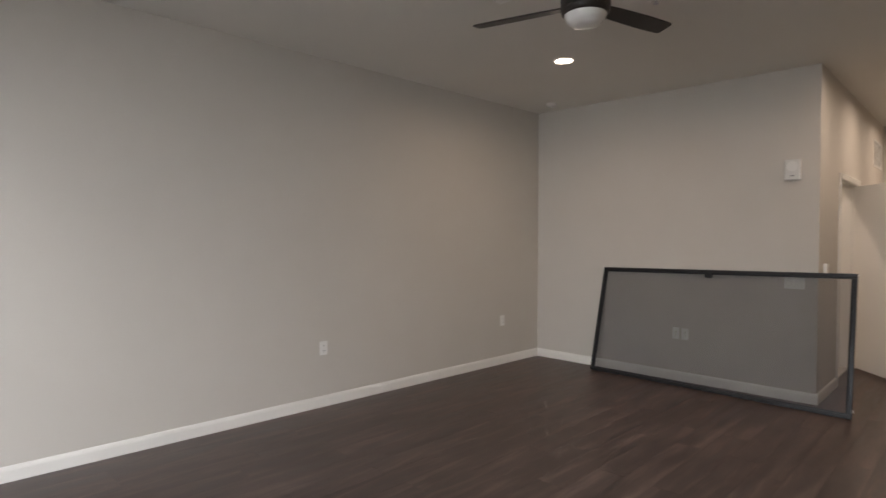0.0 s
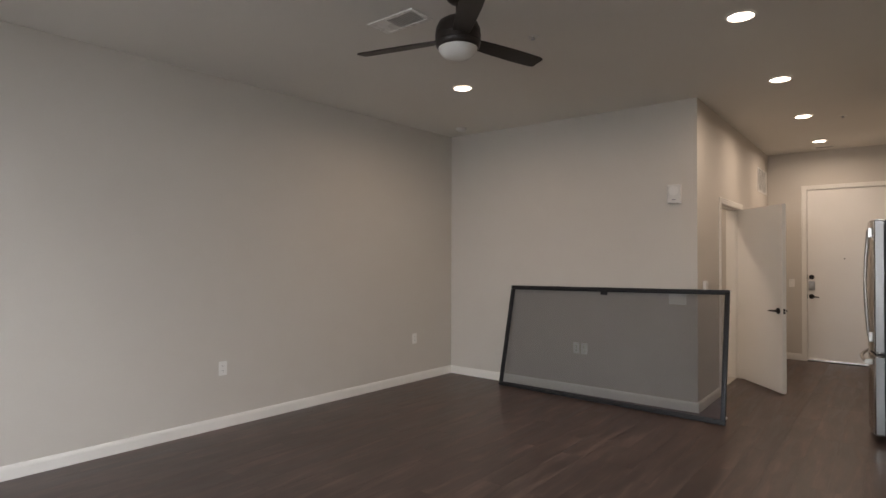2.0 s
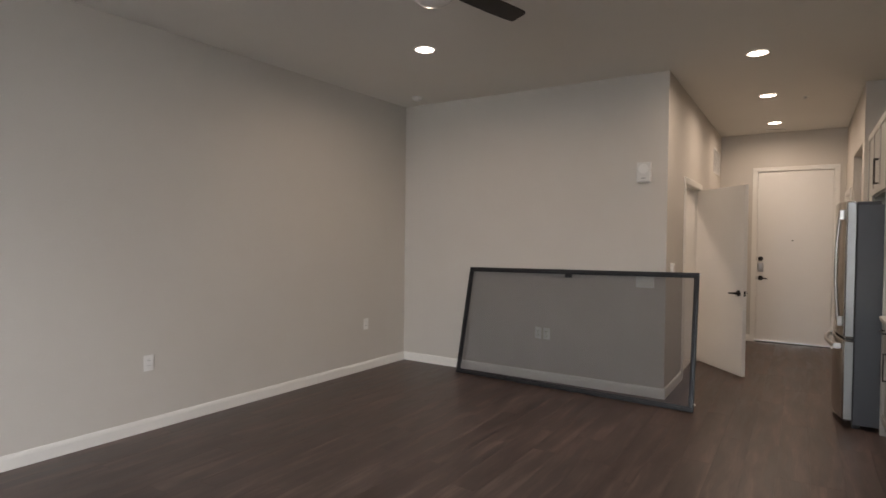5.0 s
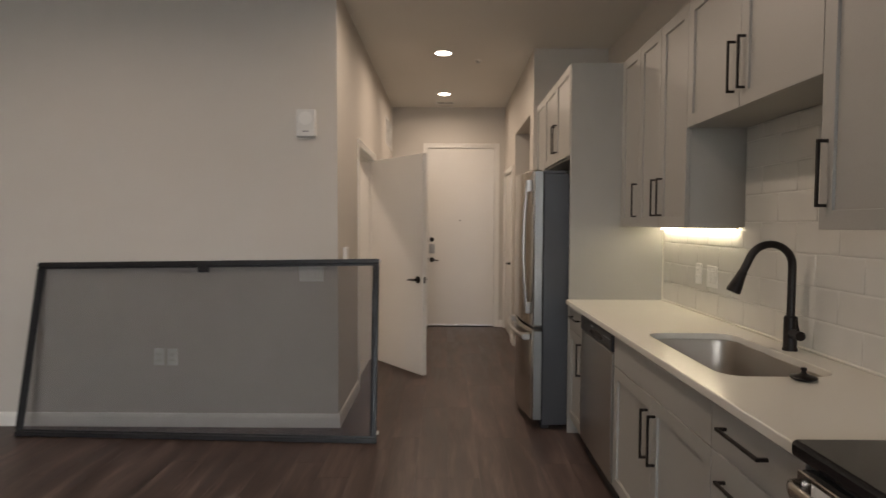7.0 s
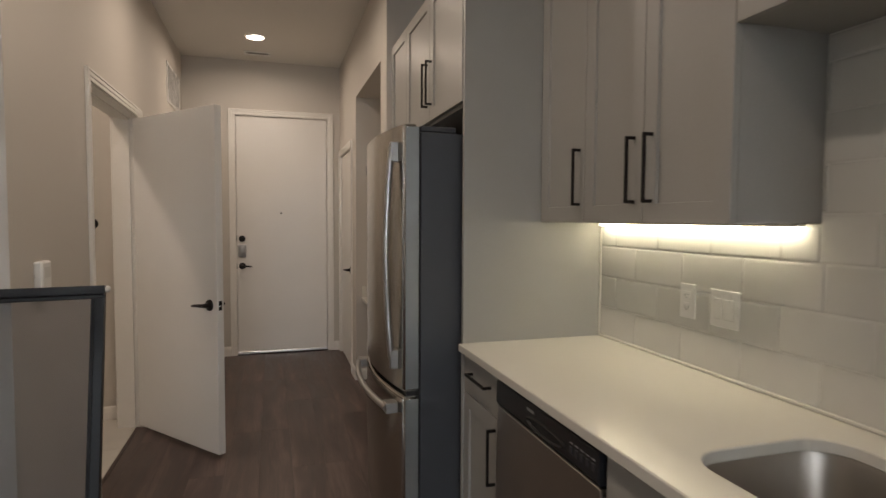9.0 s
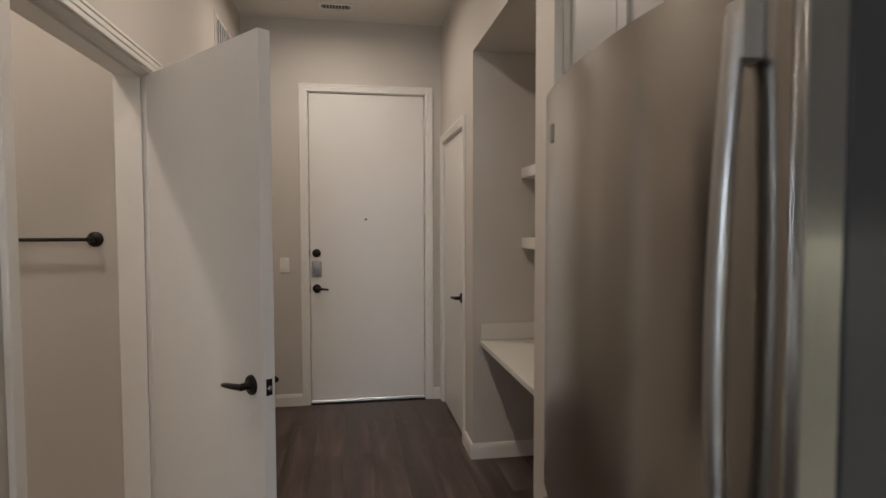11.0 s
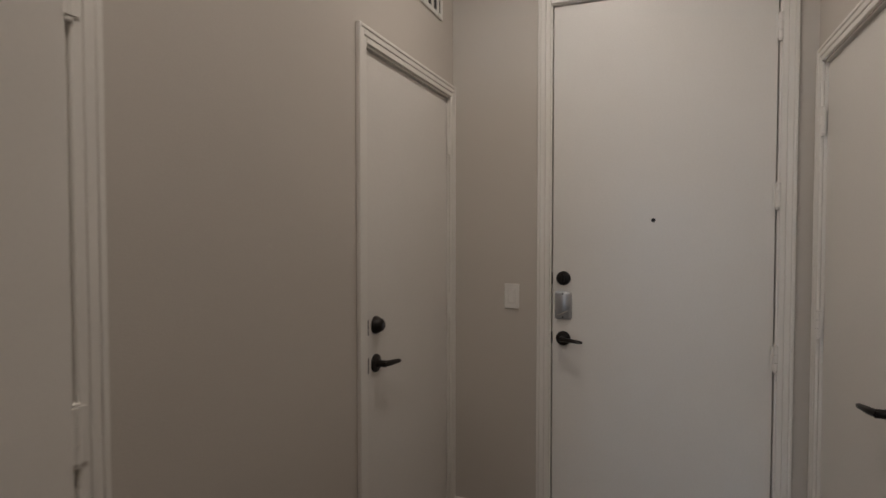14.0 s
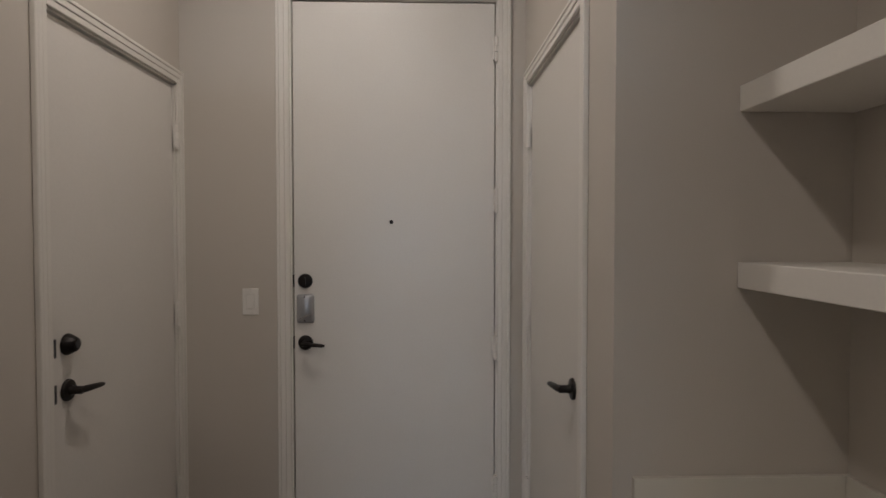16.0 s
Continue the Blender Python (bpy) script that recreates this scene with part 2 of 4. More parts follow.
def thing(name, at, label, category, group="", kind=""):
    ob = new(name)
    ob.empty_display_size = 0.05
    ob.matrix_basis = Matrix.Translation(at)
    return tagged(ob, label, category, group, kind)


def boxes(name, rows, material, parent=None, label="", bevel=0.0, m=I4):
    bm = bmesh.new()
    for lo, hi in rows:
        box(bm, lo, hi, m)
    return part(name, bm, material, parent, label, bevel)


def structure(ob, label, category):
    return tagged(ob, label, category, kind="structure")


def basis(origin, u, n):
    """A frame whose x runs along u, y out along n, z up."""
    m = Matrix.Identity(4)
    for i, c in enumerate((Vector(u).normalized(), Vector(n).normalized(), Vector((0, 0, 1)))):
        for k in range(3):
            m[k][i] = c[k]
    for k in range(3):
        m[k][3] = origin[k]
    return m


# ---- structure ----
T = 0.115          # partition thickness
HALL_T = 0.155     # thicker wall between hallway and bathroom

structure(boxes("floor_subfloor", [((WEST - 0.2, KITCHEN - 0.2, -0.12), (ENTRY + 0.2, NORTH + 0.4, -0.010))], UNDERLAY), "dark underlay beneath the wooden floor planks", "floor")
structure(boxes("ceiling", [((WEST - 0.2, KITCHEN - 0.2, CEIL), (ENTRY + 0.2, NORTH + 0.4, CEIL + 0.15))], CEILING), "flat matt off-white painted plasterboard ceiling", "ceiling")
# the long wall runs a little out of square
NM = Matrix.Translation((EAST, NORTH, 0)) @ Matrix.Rotation(radians(-1.6), 4, "Z")
structure(boxes("wall_north", [((WEST - EAST - 0.2, 0, -0.1), (T, T, CEIL))], WALL, m=NM), "long plain greige painted living room wall", "wall")
structure(boxes("wall_east", [((EAST, HALL_N + HALL_T, -0.1), (EAST + T, NORTH, CEIL))], WALL), "greige painted wall between living room and bathroom", "wall")

def wall_grid(name, m, us, zs, holes, t, label):
    """One connected wall in the frame m (thickness t behind its face); cells (i, k) in holes stay open."""
    bm = bmesh.new()
    nu, nz = len(us) - 1, len(zs) - 1
    v = {}

    def at(i, k, d):
        if (i, k, d) not in v:
            v[(i, k, d)] = bm.verts.new(m @ Vector((us[i], -t * d, zs[k])))
        return v[(i, k, d)]

    solid = {(i, k) for i in range(nu) for k in range(nz)} - set(holes)
    for i, k in solid:
        for d in (0, 1):
            bm.faces.new((at(i, k, d), at(i + 1, k, d), at(i + 1, k + 1, d), at(i, k + 1, d)))
        for (di, dk), (p, q) in (((-1, 0), ((0, 0), (0, 1))), ((1, 0), ((1, 0), (1, 1))), ((0, -1), ((0, 0), (1, 0))), ((0, 1), ((0, 1), (1, 1)))):
            if (i + di, k + dk) not in solid:
                bm.faces.new((at(i + p[0], k + p[1], 0), at(i + q[0], k + q[1], 0), at(i + q[0], k + q[1], 1), at(i + p[0], k + p[1], 1)))
    return structure(part(name, bm, WALL), label, "wall")


# hall wall with the bathroom door and the utility door
BD0, BD1, BDH = 6.715, 7.770, 2.075
UD0, UD1, UDH = 8.822, 9.668, 2.075
wall_grid("wall_hall_north", basis((0, HALL_N, 0), (1, 0, 0), (0, -1, 0)), (EAST, BD0, BD1, UD0, UD1, ENTRY), (-0.1, BDH, CEIL), [(1, 0), (3, 0)], HALL_T, "greige painted hallway wall with two door openings")
# entry wall
ED0, ED1, EDH = -0.152, 0.777, 2.468
wall_grid("wall_entry", basis((ENTRY, 0, 0), (0, 1, 0), (-1, 0, 0)), (KITCHEN - 0.15, ED0, ED1, NORTH), (-0.1, EDH, CEIL), [(1, 0)], T, "greige painted end wall around the entrance door")
# south side of the hall: pillar, desk niche, closet door
NW, NE, NTOP, NBACK = 7.335, 8.500, 2.462, -0.862
CD0, CD1, CDH = 8.778, 9.628, 2.072
wall_grid("wall_hall_south", basis((0, HALL_S, 0), (1, 0, 0), (0, 1, 0)), (NE + T, CD0, CD1, ENTRY), (-0.1, CDH, CEIL), [(1, 0)], T, "greige painted hallway wall around the closet door")
structure(boxes("wall_niche_west", [((7.130, NBACK, -0.1), (NW, HALL_S, CEIL))], WALL), "greige painted pillar between pantry and desk niche", "wall")
structure(boxes("wall_niche_head", [((NW, NBACK, NTOP), (NE, HALL_S, CEIL))], WALL), "greige painted wall above the desk niche", "wall")
structure(boxes("wall_niche_east", [((NE, NBACK, -0.1), (NE + T, HALL_S, CEIL))], WALL), "greige painted pillar between niche and closet door", "wall")
structure(boxes("wall_south", [((WEST - 0.15, KITCHEN - 0.15, -0.1), (7.130, KITCHEN, CEIL)), ((7.130, KITCHEN - 0.15, -0.1), (ENTRY, NBACK, CEIL))], WALL), "greige painted kitchen wall behind the cabinets", "wall")
# window wall, behind the start of the walk
WY0, WY1, WZ1 = -0.20, 3.90, 2.44
wall_grid("wall_west", basis((WEST, 0, 0), (0, 1, 0), (1, 0, 0)), (KITCHEN, WY0, WY1, NORTH + 0.30), (-0.1, WZ1, CEIL), [(1, 0)], 0.15, "greige painted wall around the patio door")
patio = thing("window_1", (WEST - 0.1, 2.75, 0), "white framed sliding glass patio door", "window", kind="structure")
boxes("window_frame", [((WEST - 0.13, WY0, 0), (WEST - 0.05, WY0 + 0.06, WZ1)), ((WEST - 0.13, WY1 - 0.06, 0), (WEST - 0.05, WY1, WZ1)), ((WEST - 0.13, WY0 + 0.06, 0), (WEST - 0.05, WY1 - 0.06, 0.07)),
                       ((WEST - 0.13, WY0 + 0.06, WZ1 - 0.07), (WEST - 0.05, WY1 - 0.06, WZ1)), ((WEST - 0.13, 1.81, 0.07), (WEST - 0.05, 1.89, WZ1 - 0.07))], TRIM, patio, bevel=0.003)
for a, b in ((WY0 + 0.06, 1.81), (1.89, WY1 - 0.06)):
    pane = boxes("pane", [((WEST - 0.095, a, 0.07), (WEST - 0.085, b, WZ1 - 0.07))], GLASS, patio)
    pane.visible_shadow = False

# bathroom and its closet behind the open door
BX0, BX1, BY1 = EAST + T, 7.975, NORTH
BC0, BC1 = 2.392, 3.15
wall_grid("wall_bath_east", basis((BX1, 0, 0), (0, 1, 0), (-1, 0, 0)), (HALL_N + HALL_T, BC0, BC1, NORTH - 0.02), (-0.1, 2.09, CEIL), [(1, 0)], T, "greige painted bathroom wall with a closet opening")
structure(boxes("wall_bath_north", [((BX0, NORTH - 0.02, -0.1), (ENTRY, NORTH + T, CEIL))], WALL), "greige painted far bathroom wall", "wall")
structure(boxes("wall_closet_south", [((BX1 + T, 2.15, -0.1), (9.05, 2.25, CEIL))], CLOSET), "closet side wall, its paint darkened for the missing light", "wall")
structure(boxes("wall_closet_back", [((8.95, 2.25, -0.1), (9.05, NORTH - 0.02, CEIL))], CLOSET), "closet back wall, its paint darkened for the missing light", "wall")


def baseboard(m, a, b, name="baseboard"):
    """A skirting from a to b along the frame's x, proud along its y."""
    bm = bmesh.new()
    prof = [(0, 0), (0.013, 0), (0.013, 0.070), (0.010, 0.084), (0.006, 0.094), (0, 0.096)]
    rings(bm, [[m @ Vector((u, n, z)) for n, z in prof] for u in (a, b)])
    return structure(part(name, bm, TRIM), "white painted wooden skirting board", "baseboard")


baseboard(NM @ basis((0, 0, 0), (1, 0, 0), (0, -1, 0)), WEST - EAST, 0)
baseboard(basis((EAST, HALL_N, 0), (0, 1, 0), (-1, 0, 0)), -0.013, NORTH - HALL_N - 0.013)
baseboard(basis((EAST, HALL_N, 0), (1, 0, 0), (0, -1, 0)), 0, BD0 - 0.060 - EAST)
baseboard(basis((0, HALL_N, 0), (1, 0, 0), (0, -1, 0)), BD1 + 0.060, UD0 - 0.060)
baseboard(basis((ENTRY, 0, 0), (0, 1, 0), (-1, 0, 0)), ED1 + 0.060, HALL_N)
baseboard(basis((ENTRY, 0, 0), (0, 1, 0), (-1, 0, 0)), HALL_S, ED0 - 0.062)
baseboard(basis((0, HALL_S, 0), (1, 0, 0), (0, 1, 0)), NE - 0.013, CD0 - 0.060)
baseboard(basis((NE, 0, 0), (0, 1, 0), (-1, 0, 0)), NBACK, HALL_S)
baseboard(basis((0, NBACK, 0), (1, 0, 0), (0, 1, 0)), NW, NE - 0.013)
baseboard(basis((NW, 0, 0), (0, 1, 0), (1, 0, 0)), NBACK, HALL_S)
baseboard(basis((0, HALL_S, 0), (1, 0, 0), (0, 1, 0)), 7.130, NW + 0.013)
baseboard(basis((BX1, 0, 0), (0, 1, 0), (-1, 0, 0)), HALL_N + HALL_T, BC0 - 0.06)


# ---- doors ----
CAS = 0.058


def casing(m, a, b, h, parent):
    """Stepped trim round an opening from a to b, h high, on the wall face."""
    for name, rows in (
        ("casing_leg", [((a - CAS, 0, 0), (a - CAS + 0.014, 0.017, h + CAS)), ((a - CAS + 0.014, 0, 0), (a - 0.022, 0.0145, h + CAS - 0.014)), ((a - 0.022, 0, 0), (a, 0.012, h + 0.022))]),
        ("casing_leg", [((b + CAS - 0.014, 0, 0), (b + CAS, 0.017, h + CAS)), ((b + 0.022, 0, 0), (b + CAS - 0.014, 0.0145, h + CAS - 0.014)), ((b, 0, 0), (b + 0.022, 0.012, h + 0.022))]),
        ("casing_head", [((a - CAS + 0.014, 0, h + CAS - 0.014), (b + CAS - 0.014, 0.017, h + CAS)), ((a - 0.022, 0, h + 0.022), (b + 0.022, 0.0145, h + CAS - 0.014)), ((a, 0, h), (b, 0.012, h + 0.022))]),
    ):
        boxes(name, rows, TRIM, parent, bevel=0.0025, m=m)


def jamb(m, a, b, h, depth, parent):
    boxes("jamb", [((a, -depth, 0), (a + 0.007, 0, h)), ((b - 0.007, -depth, 0), (b, 0, h)), ((a + 0.007, -depth, h - 0.007), (b - 0.007, 0, h))], TRIM, parent, m=m)


def lever(m, parent, toward=1, dark=BRONZE):
    """Round rose with a bent lever; m has its origin on the door face."""
    bm = bmesh.new()
    lathe(bm, [(0.034, 0), (0.034, 0.004), (0.031, 0.009), (0.016, 0.012), (0.0125, 0.020), (0.0125, 0.045), (0.0, 0.046)], m @ Matrix.Rotation(radians(-90), 4, "X"), 28)
    rose = part("rose", bm, dark, parent, smooth=True)
    bm = bmesh.new()
    pts = [(-0.010, 0.040, 0.0), (0.010, 0.045, 0.0), (0.032, 0.050, -0.001), (0.056, 0.054, -0.002), (0.078, 0.056, -0.004), (0.094, 0.055, -0.006)]
    tube(bm, [m @ Vector((toward * x, y, z)) for x, y, z in pts], [0.011, 0.0135, 0.0125, 0.011, 0.010, 0.007], 12, 0.8)
    part("lever", bm, dark, rose, smooth=True)


def deadbolt(m, parent, keyed=False):
    bm = bmesh.new()
    d = 0.030 if keyed else 0.014
    s = 1.0
    lathe(bm, [(0.033 * s, 0), (0.033 * s, 0.006), ((0.021 if keyed else 0.029) * s, d), (0.017 * s, d + 0.003), (0.0, d + 0.003)], m @ Matrix.Rotation(radians(-90), 4, "X"), 28)
    bolt = part("deadbolt", bm, BRONZE, parent, smooth=True)
    if keyed:
        bm = bmesh.new()
        lathe(bm, [(0.011, d + 0.002), (0.011, d + 0.005), (0.0, d + 0.005)], m @ Matrix.Rotation(radians(-90), 4, "X"), 16)
        part("key_cylinder", bm, GREYBODY, bolt, smooth=True)
    else:
        boxes("thumb_turn", [((-0.005, d, -0.017), (0.005, d + 0.012, 0.017))], BRONZE, bolt, bevel=0.002, m=m)


def hinge(m, parent, material=TRIM):
    """Three knuckles and a leaf, centred on the frame's origin."""
    bm = bmesh.new()
    for z0, z1 in ((-0.050, -0.018), (-0.016, 0.016), (0.018, 0.050)):
        lathe(bm, [(0.0105, z0), (0.0105, z1)], m @ Matrix.Translation((0, 0.004, 0)), 14)
    for z0, z1 in ((-0.060, -0.051), (0.051, 0.056)):
        lathe(bm, [(0.006, z0), (0.0085, z0 + 0.002), (0.0085, z1)], m @ Matrix.Translation((0, 0.004, 0)), 12)
    box(bm, (-0.017, -0.004, -0.049), (0.017, 0.0025, 0.049), m)
    part("hinge", bm, material, parent, smooth=True)


def closed_door(name, m, a, b, h, label, hinge_z, hinge_at_b=True, sill=0.012):
    """Frame m lies on the wall face; the leaf fills the opening a..b."""
    d = thing(name, m @ Vector(((a + b) / 2, 0, 0)), label, "door", kind="structure")
    casing(m, a, b, h, d)
    jamb(m, a, b, h, T, d)
    boxes("door_stop", [((a + 0.007, -T, 0), (a + 0.02, -0.056, h - 0.007)), ((b - 0.02, -T, 0), (b - 0.007, -0.056, h - 0.007)), ((a + 0.02, -T, h - 0.02), (b - 0.02, -0.056, h - 0.007))], TRIM, d, m=m)
    leaf = boxes("leaf", [((a + 0.012, -0.055, sill), (b - 0.012, -0.010, h - 0.011))], DOOR, d, bevel=0.0015, m=m)
    for z in hinge_z:
        hinge(m @ Matrix.Translation(((b - 0.006) if hinge_at_b else (a + 0.006), 0.003, z)), d)
    return d, leaf


# entrance door
em = basis((ENTRY, ED1, 0), (0, -1, 0), (-1, 0, 0))
ew = ED1 - ED0
entry_door, leaf = closed_door("door_1", em, 0, ew, EDH, "tall plain white flush entrance door, closed, dark hardware", (0.26, 0.905, 1.572, 2.25))
face = em @ Matrix.Translation((0, -0.010, 0))
lever(face @ Matrix.Translation((0.062, 0, 0.928)), leaf)
deadbolt(face @ Matrix.Translation((0.062, 0, 1.208)), leaf)
bm = bmesh.new()
prof = [(-0.040, 0.0), (-0.036, 0.010), (-0.022, 0.017), (0, 0.020), (0.022, 0.017), (0.036, 0.010), (0.040, 0.0)]
rings(bm, [[face @ Vector((0.062 + x * s, y * d, z)) for x, y in prof] for z, s, d in ((1.018, 0.80, 0.45), (1.021, 0.93, 0.80), (1.028, 1.0, 1.0), (1.136, 1.0, 1.0), (1.143, 0.93, 0.80), (1.147, 0.80, 0.45))])
cover = part("lock_cover", bm, SILVER, leaf, "silver metal lock cover", 0.001, True)
boxes("thumb_groove", [((0.034, 0.012, 1.047), (0.088, 0.0212, 1.050))], CHROME, cover, m=face @ Matrix.Translation((0.062, 0, 1.049)) @ Matrix.Rotation(radians(-24), 4, "Y") @ Matrix.Translation((-0.062, 0, -1.049)))
for z in (1.030, 1.137):
    boxes("screw", [((0.059, 0.0185, z - 0.003), (0.065, 0.0215, z + 0.003))], DARK, cover, m=face)
for z in (1.208, 0.928):
    boxes("latch_plate", [((0.0072, -0.050, z - 0.028), (0.0098, -0.006, z + 0.028))], BRONZE, leaf, m=em)
bm = bmesh.new()
lathe(bm, [(0.009, 0), (0.009, 0.003), (0.006, 0.004), (0.0045, 0.002), (0, 0.002)], face @ Matrix.Translation((ED1 - 0.327, 0, 1.474)) @ Matrix.Rotation(radians(-90), 4, "X"), 18)
part("peephole", bm, BRONZE, leaf, smooth=True)
# threshold toned dark bronze to draw the shadow line before the door
boxes("threshold", [((0.008, -0.115, 0.0005), (ew - 0.008, 0.012, 0.011))], BRONZE, entry_door, "low threshold, darkened for the shadow line below the sweep", 0.002, em)
boxes("door_sweep", [((0.012, -0.012, 0.0125), (ew - 0.012, 0.002, 0.032))], ALUMINIUM, leaf, "bright aluminium door sweep", 0.003, em)

# utility door with a keyed deadbolt
um = basis((UD0, HALL_N, 0), (1, 0, 0), (0, -1, 0))
uw = UD1 - UD0
utility_door, leaf = closed_door("door_2", um, 0, uw, UDH, "plain white flush utility door, closed, with keyed deadbolt", (0.29, 1.068, 1.846))
face = um @ Matrix.Translation((0, -0.010, 0))
lever(face @ Matrix.Translation((0.094, 0, 0.942)), leaf)
deadbolt(face @ Matrix.Translation((0.095, 0, 1.083)), leaf, True)
for z in (1.080, 0.942):
    boxes("latch_plate", [((0.034, -0.0102, z - 0.028), (0.044, -0.0092, z + 0.028))], GREYBODY, leaf, m=um)

# closet door opposite
cm = basis((CD0, HALL_S, 0), (1, 0, 0), (0, 1, 0))
cw = CD1 - CD0
closet_door, leaf = closed_door("door_3", cm, 0, cw, CDH, "plain white flush closet door, closed, dark lever", (0.29, 1.068, 1.846))
lever(cm @ Matrix.Translation((0.125, -0.010, 0.936)), leaf)

# bathroom door, standing half open into the hall
bmx = basis((BD0, HALL_N, 0), (1, 0, 0), (0, -1, 0))
bath_door = thing("door_4", ((BD0 + BD1) / 2, HALL_N, 0), "plain white flush bathroom door standing half open", "door", kind="structure")
casing(bmx, 0, BD1 - BD0, BDH, bath_door)
jamb(bmx, 0, BD1 - BD0, BDH, HALL_T, bath_door)
casing(basis((BD0, HALL_N + HALL_T, 0), (1, 0, 0), (0, 1, 0)), 0, BD1 - BD0, BDH, bath_door)
boxes("door_stop", [((0.007, -0.09, 0), (0.019, -0.052, BDH - 0.007)), ((BD1 - BD0 - 0.019, -0.09, 0), (BD1 - BD0 - 0.007, -0.052, BDH - 0.007)), ((0.019, -0.09, BDH - 0.019), (BD1 - BD0 - 0.019, -0.052, BDH - 0.007))], TRIM, bath_door, m=bmx)
boxes("strike_plate", [((0.0072, -0.045, 0.93), (0.0085, -0.012, 0.99))], BRONZE, bath_door, m=bmx)
HX, HY = 7.764, 1.252
FX, FY = 7.088, 0.694
du = Vector((FX - HX, FY - HY, 0))
LW = du.length
dn = Vector((du.y, -du.x, 0)).normalized()          # towards the bathroom side
lm = basis((HX, HY, 0), du, dn)
leaf = boxes("leaf", [((0.003, 0, 0.026), (LW, 0.044, BDH - 0.012))], DOOR, bath_door, bevel=0.0015, m=lm)
bf = lm @ Matrix.Translation((LW - 0.070, 0.044, 0.906))
lever(bf, leaf, -1)
lever(lm @ Matrix.Translation((LW - 0.070, 0, 0.906)) @ Matrix.Diagonal((1, -1, 1, 1)), leaf, -1)
boxes("latch_plate", [((LW - 0.001, 0.011, 0.879), (LW + 0.0012, 0.033, 0.934))], BRONZE, leaf, m=lm)
bm = bmesh.new()
lathe(bm, [(0.009, 0.0), (0.009, 0.007), (0.006, 0.010), (0.0, 0.011)], lm @ Matrix.Translation((LW, 0.022, 0.903)) @ Matrix.Rotation(radians(90), 4, "Y"), 16)
part("latch_bolt", bm, CHROME, leaf, "bright round latch bolt", smooth=True)
for z in (0.29, 1.068, 1.846):
    hinge(Matrix.Translation((HX + 0.002, HY - 0.004, z)), bath_door)
# floor edge strip in the doorway
structure(boxes("trim_doorway", [((BD0 + 0.008, HALL_N + 0.034, -0.009), (BD1 - 0.008, HALL_N + 0.050, 0.004))], PLANK), "dark metal strip between plank and tile floor", "trim")

# closet opening in the bathroom
km = basis((BX1, BC0, 0), (0, 1, 0), (-1, 0, 0))
closet_opening = thing("door_5", (BX1, (BC0 + BC1) / 2, 0), "white cased opening to a dark closet", "door frame", kind="structure")
casing(km, 0, BC1 - BC0, 2.09, closet_opening)
jamb(km, 0, BC1 - BC0, 2.09, T, closet_opening)

# ---- kitchen ----
KM = basis((0, 0, 0), (1, 0, 0), (0, 1, 0))
BASE_Y = -0.322        # face of base doors
UP_Y = -0.655          # face of wall cabinet doors
TOPZ = 2.490


def pull(m, parent, length, upright=True):
    """Square bar pull centred on the frame's origin, standing out along y."""
    h, s, t = length / 2, 0.005, 0.010
    prof = [(0, -h), (0.034, -h), (0.034, h), (0, h), (0, h - t), (0.025, h - t), (0.025, -h + t), (0, -h + t)]
    bm = bmesh.new()
    rings(bm, [[m @ (Vector((e, n, q)) if upright else Vector((q, n, e))) for n, q in prof] for e in (-s, s)])
    part("handle", bm, BRONZE, parent, "dark bronze bar pull", 0.0012)


def shaker(parent, x0, x1, z0, z1, y, rail=0.058, name="door"):
    """Frame-and-panel front; its face lies at y."""
    g = 0.0015
    x0, x1, z0, z1 = x0 + g, x1 - g, z0 + g, z1 - g
    bm = bmesh.new()
    rings(bm, [[Vector((x0 + i, d, z0 + i)), Vector((x1 - i, d, z0 + i)), Vector((x1 - i, d, z1 - i)), Vector((x0 + i, d, z1 - i))]
               for i, d in ((0, y - 0.020), (0, y - 0.0015), (0.0015, y), (rail - 0.001, y), (rail, y - 0.001), (rail + 0.001, y - 0.009))])
    return part(name, bm, CABINET, parent)


def flat_front(parent, x0, x1, z0, z1, y, name="drawer"):
    return boxes(name, [((x0 + 0.0015, y - 0.020, z0 + 0.0015), (x1 - 0.0015, y, z1 - 0.0015))], CABINET, parent, bevel=0.002)


def up_pull(door, x, z0, z1, y):
    pull(KM @ Matrix.Translation((x, y, (z0 + z1) / 2)), door, z1 - z0)


def base_body(c, x0, x1):
    boxes("body", [((x0, KITCHEN + 0.002, 0.105), (x1, BASE_Y - 0.0215, 0.882)), ((x0, KITCHEN + 0.002, 0.0), (x1, BASE_Y - 0.085, 0.105))], CARCASS, c)
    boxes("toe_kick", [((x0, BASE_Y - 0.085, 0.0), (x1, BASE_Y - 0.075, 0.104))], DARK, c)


Z_GAP = 0.722
# narrow base cabinet beside the fridge panel
X_END = 5.718
NB0 = 5.350
c = thing("base_cabinet", (5.555, -0.62, 0), "narrow pale grey shaker base cabinet with one drawer", "cabinet", "base cabinets")
base_body(c, NB0, X_END)
d = flat_front(c, NB0, X_END, Z_GAP, 0.868, BASE_Y)
pull(KM @ Matrix.Translation((5.520, BASE_Y, 0.815)), d, 0.20, False)
d = shaker(c, NB0, X_END, 0.115, Z_GAP, BASE_Y)
up_pull(d, 5.380, 0.480, 0.682, BASE_Y)

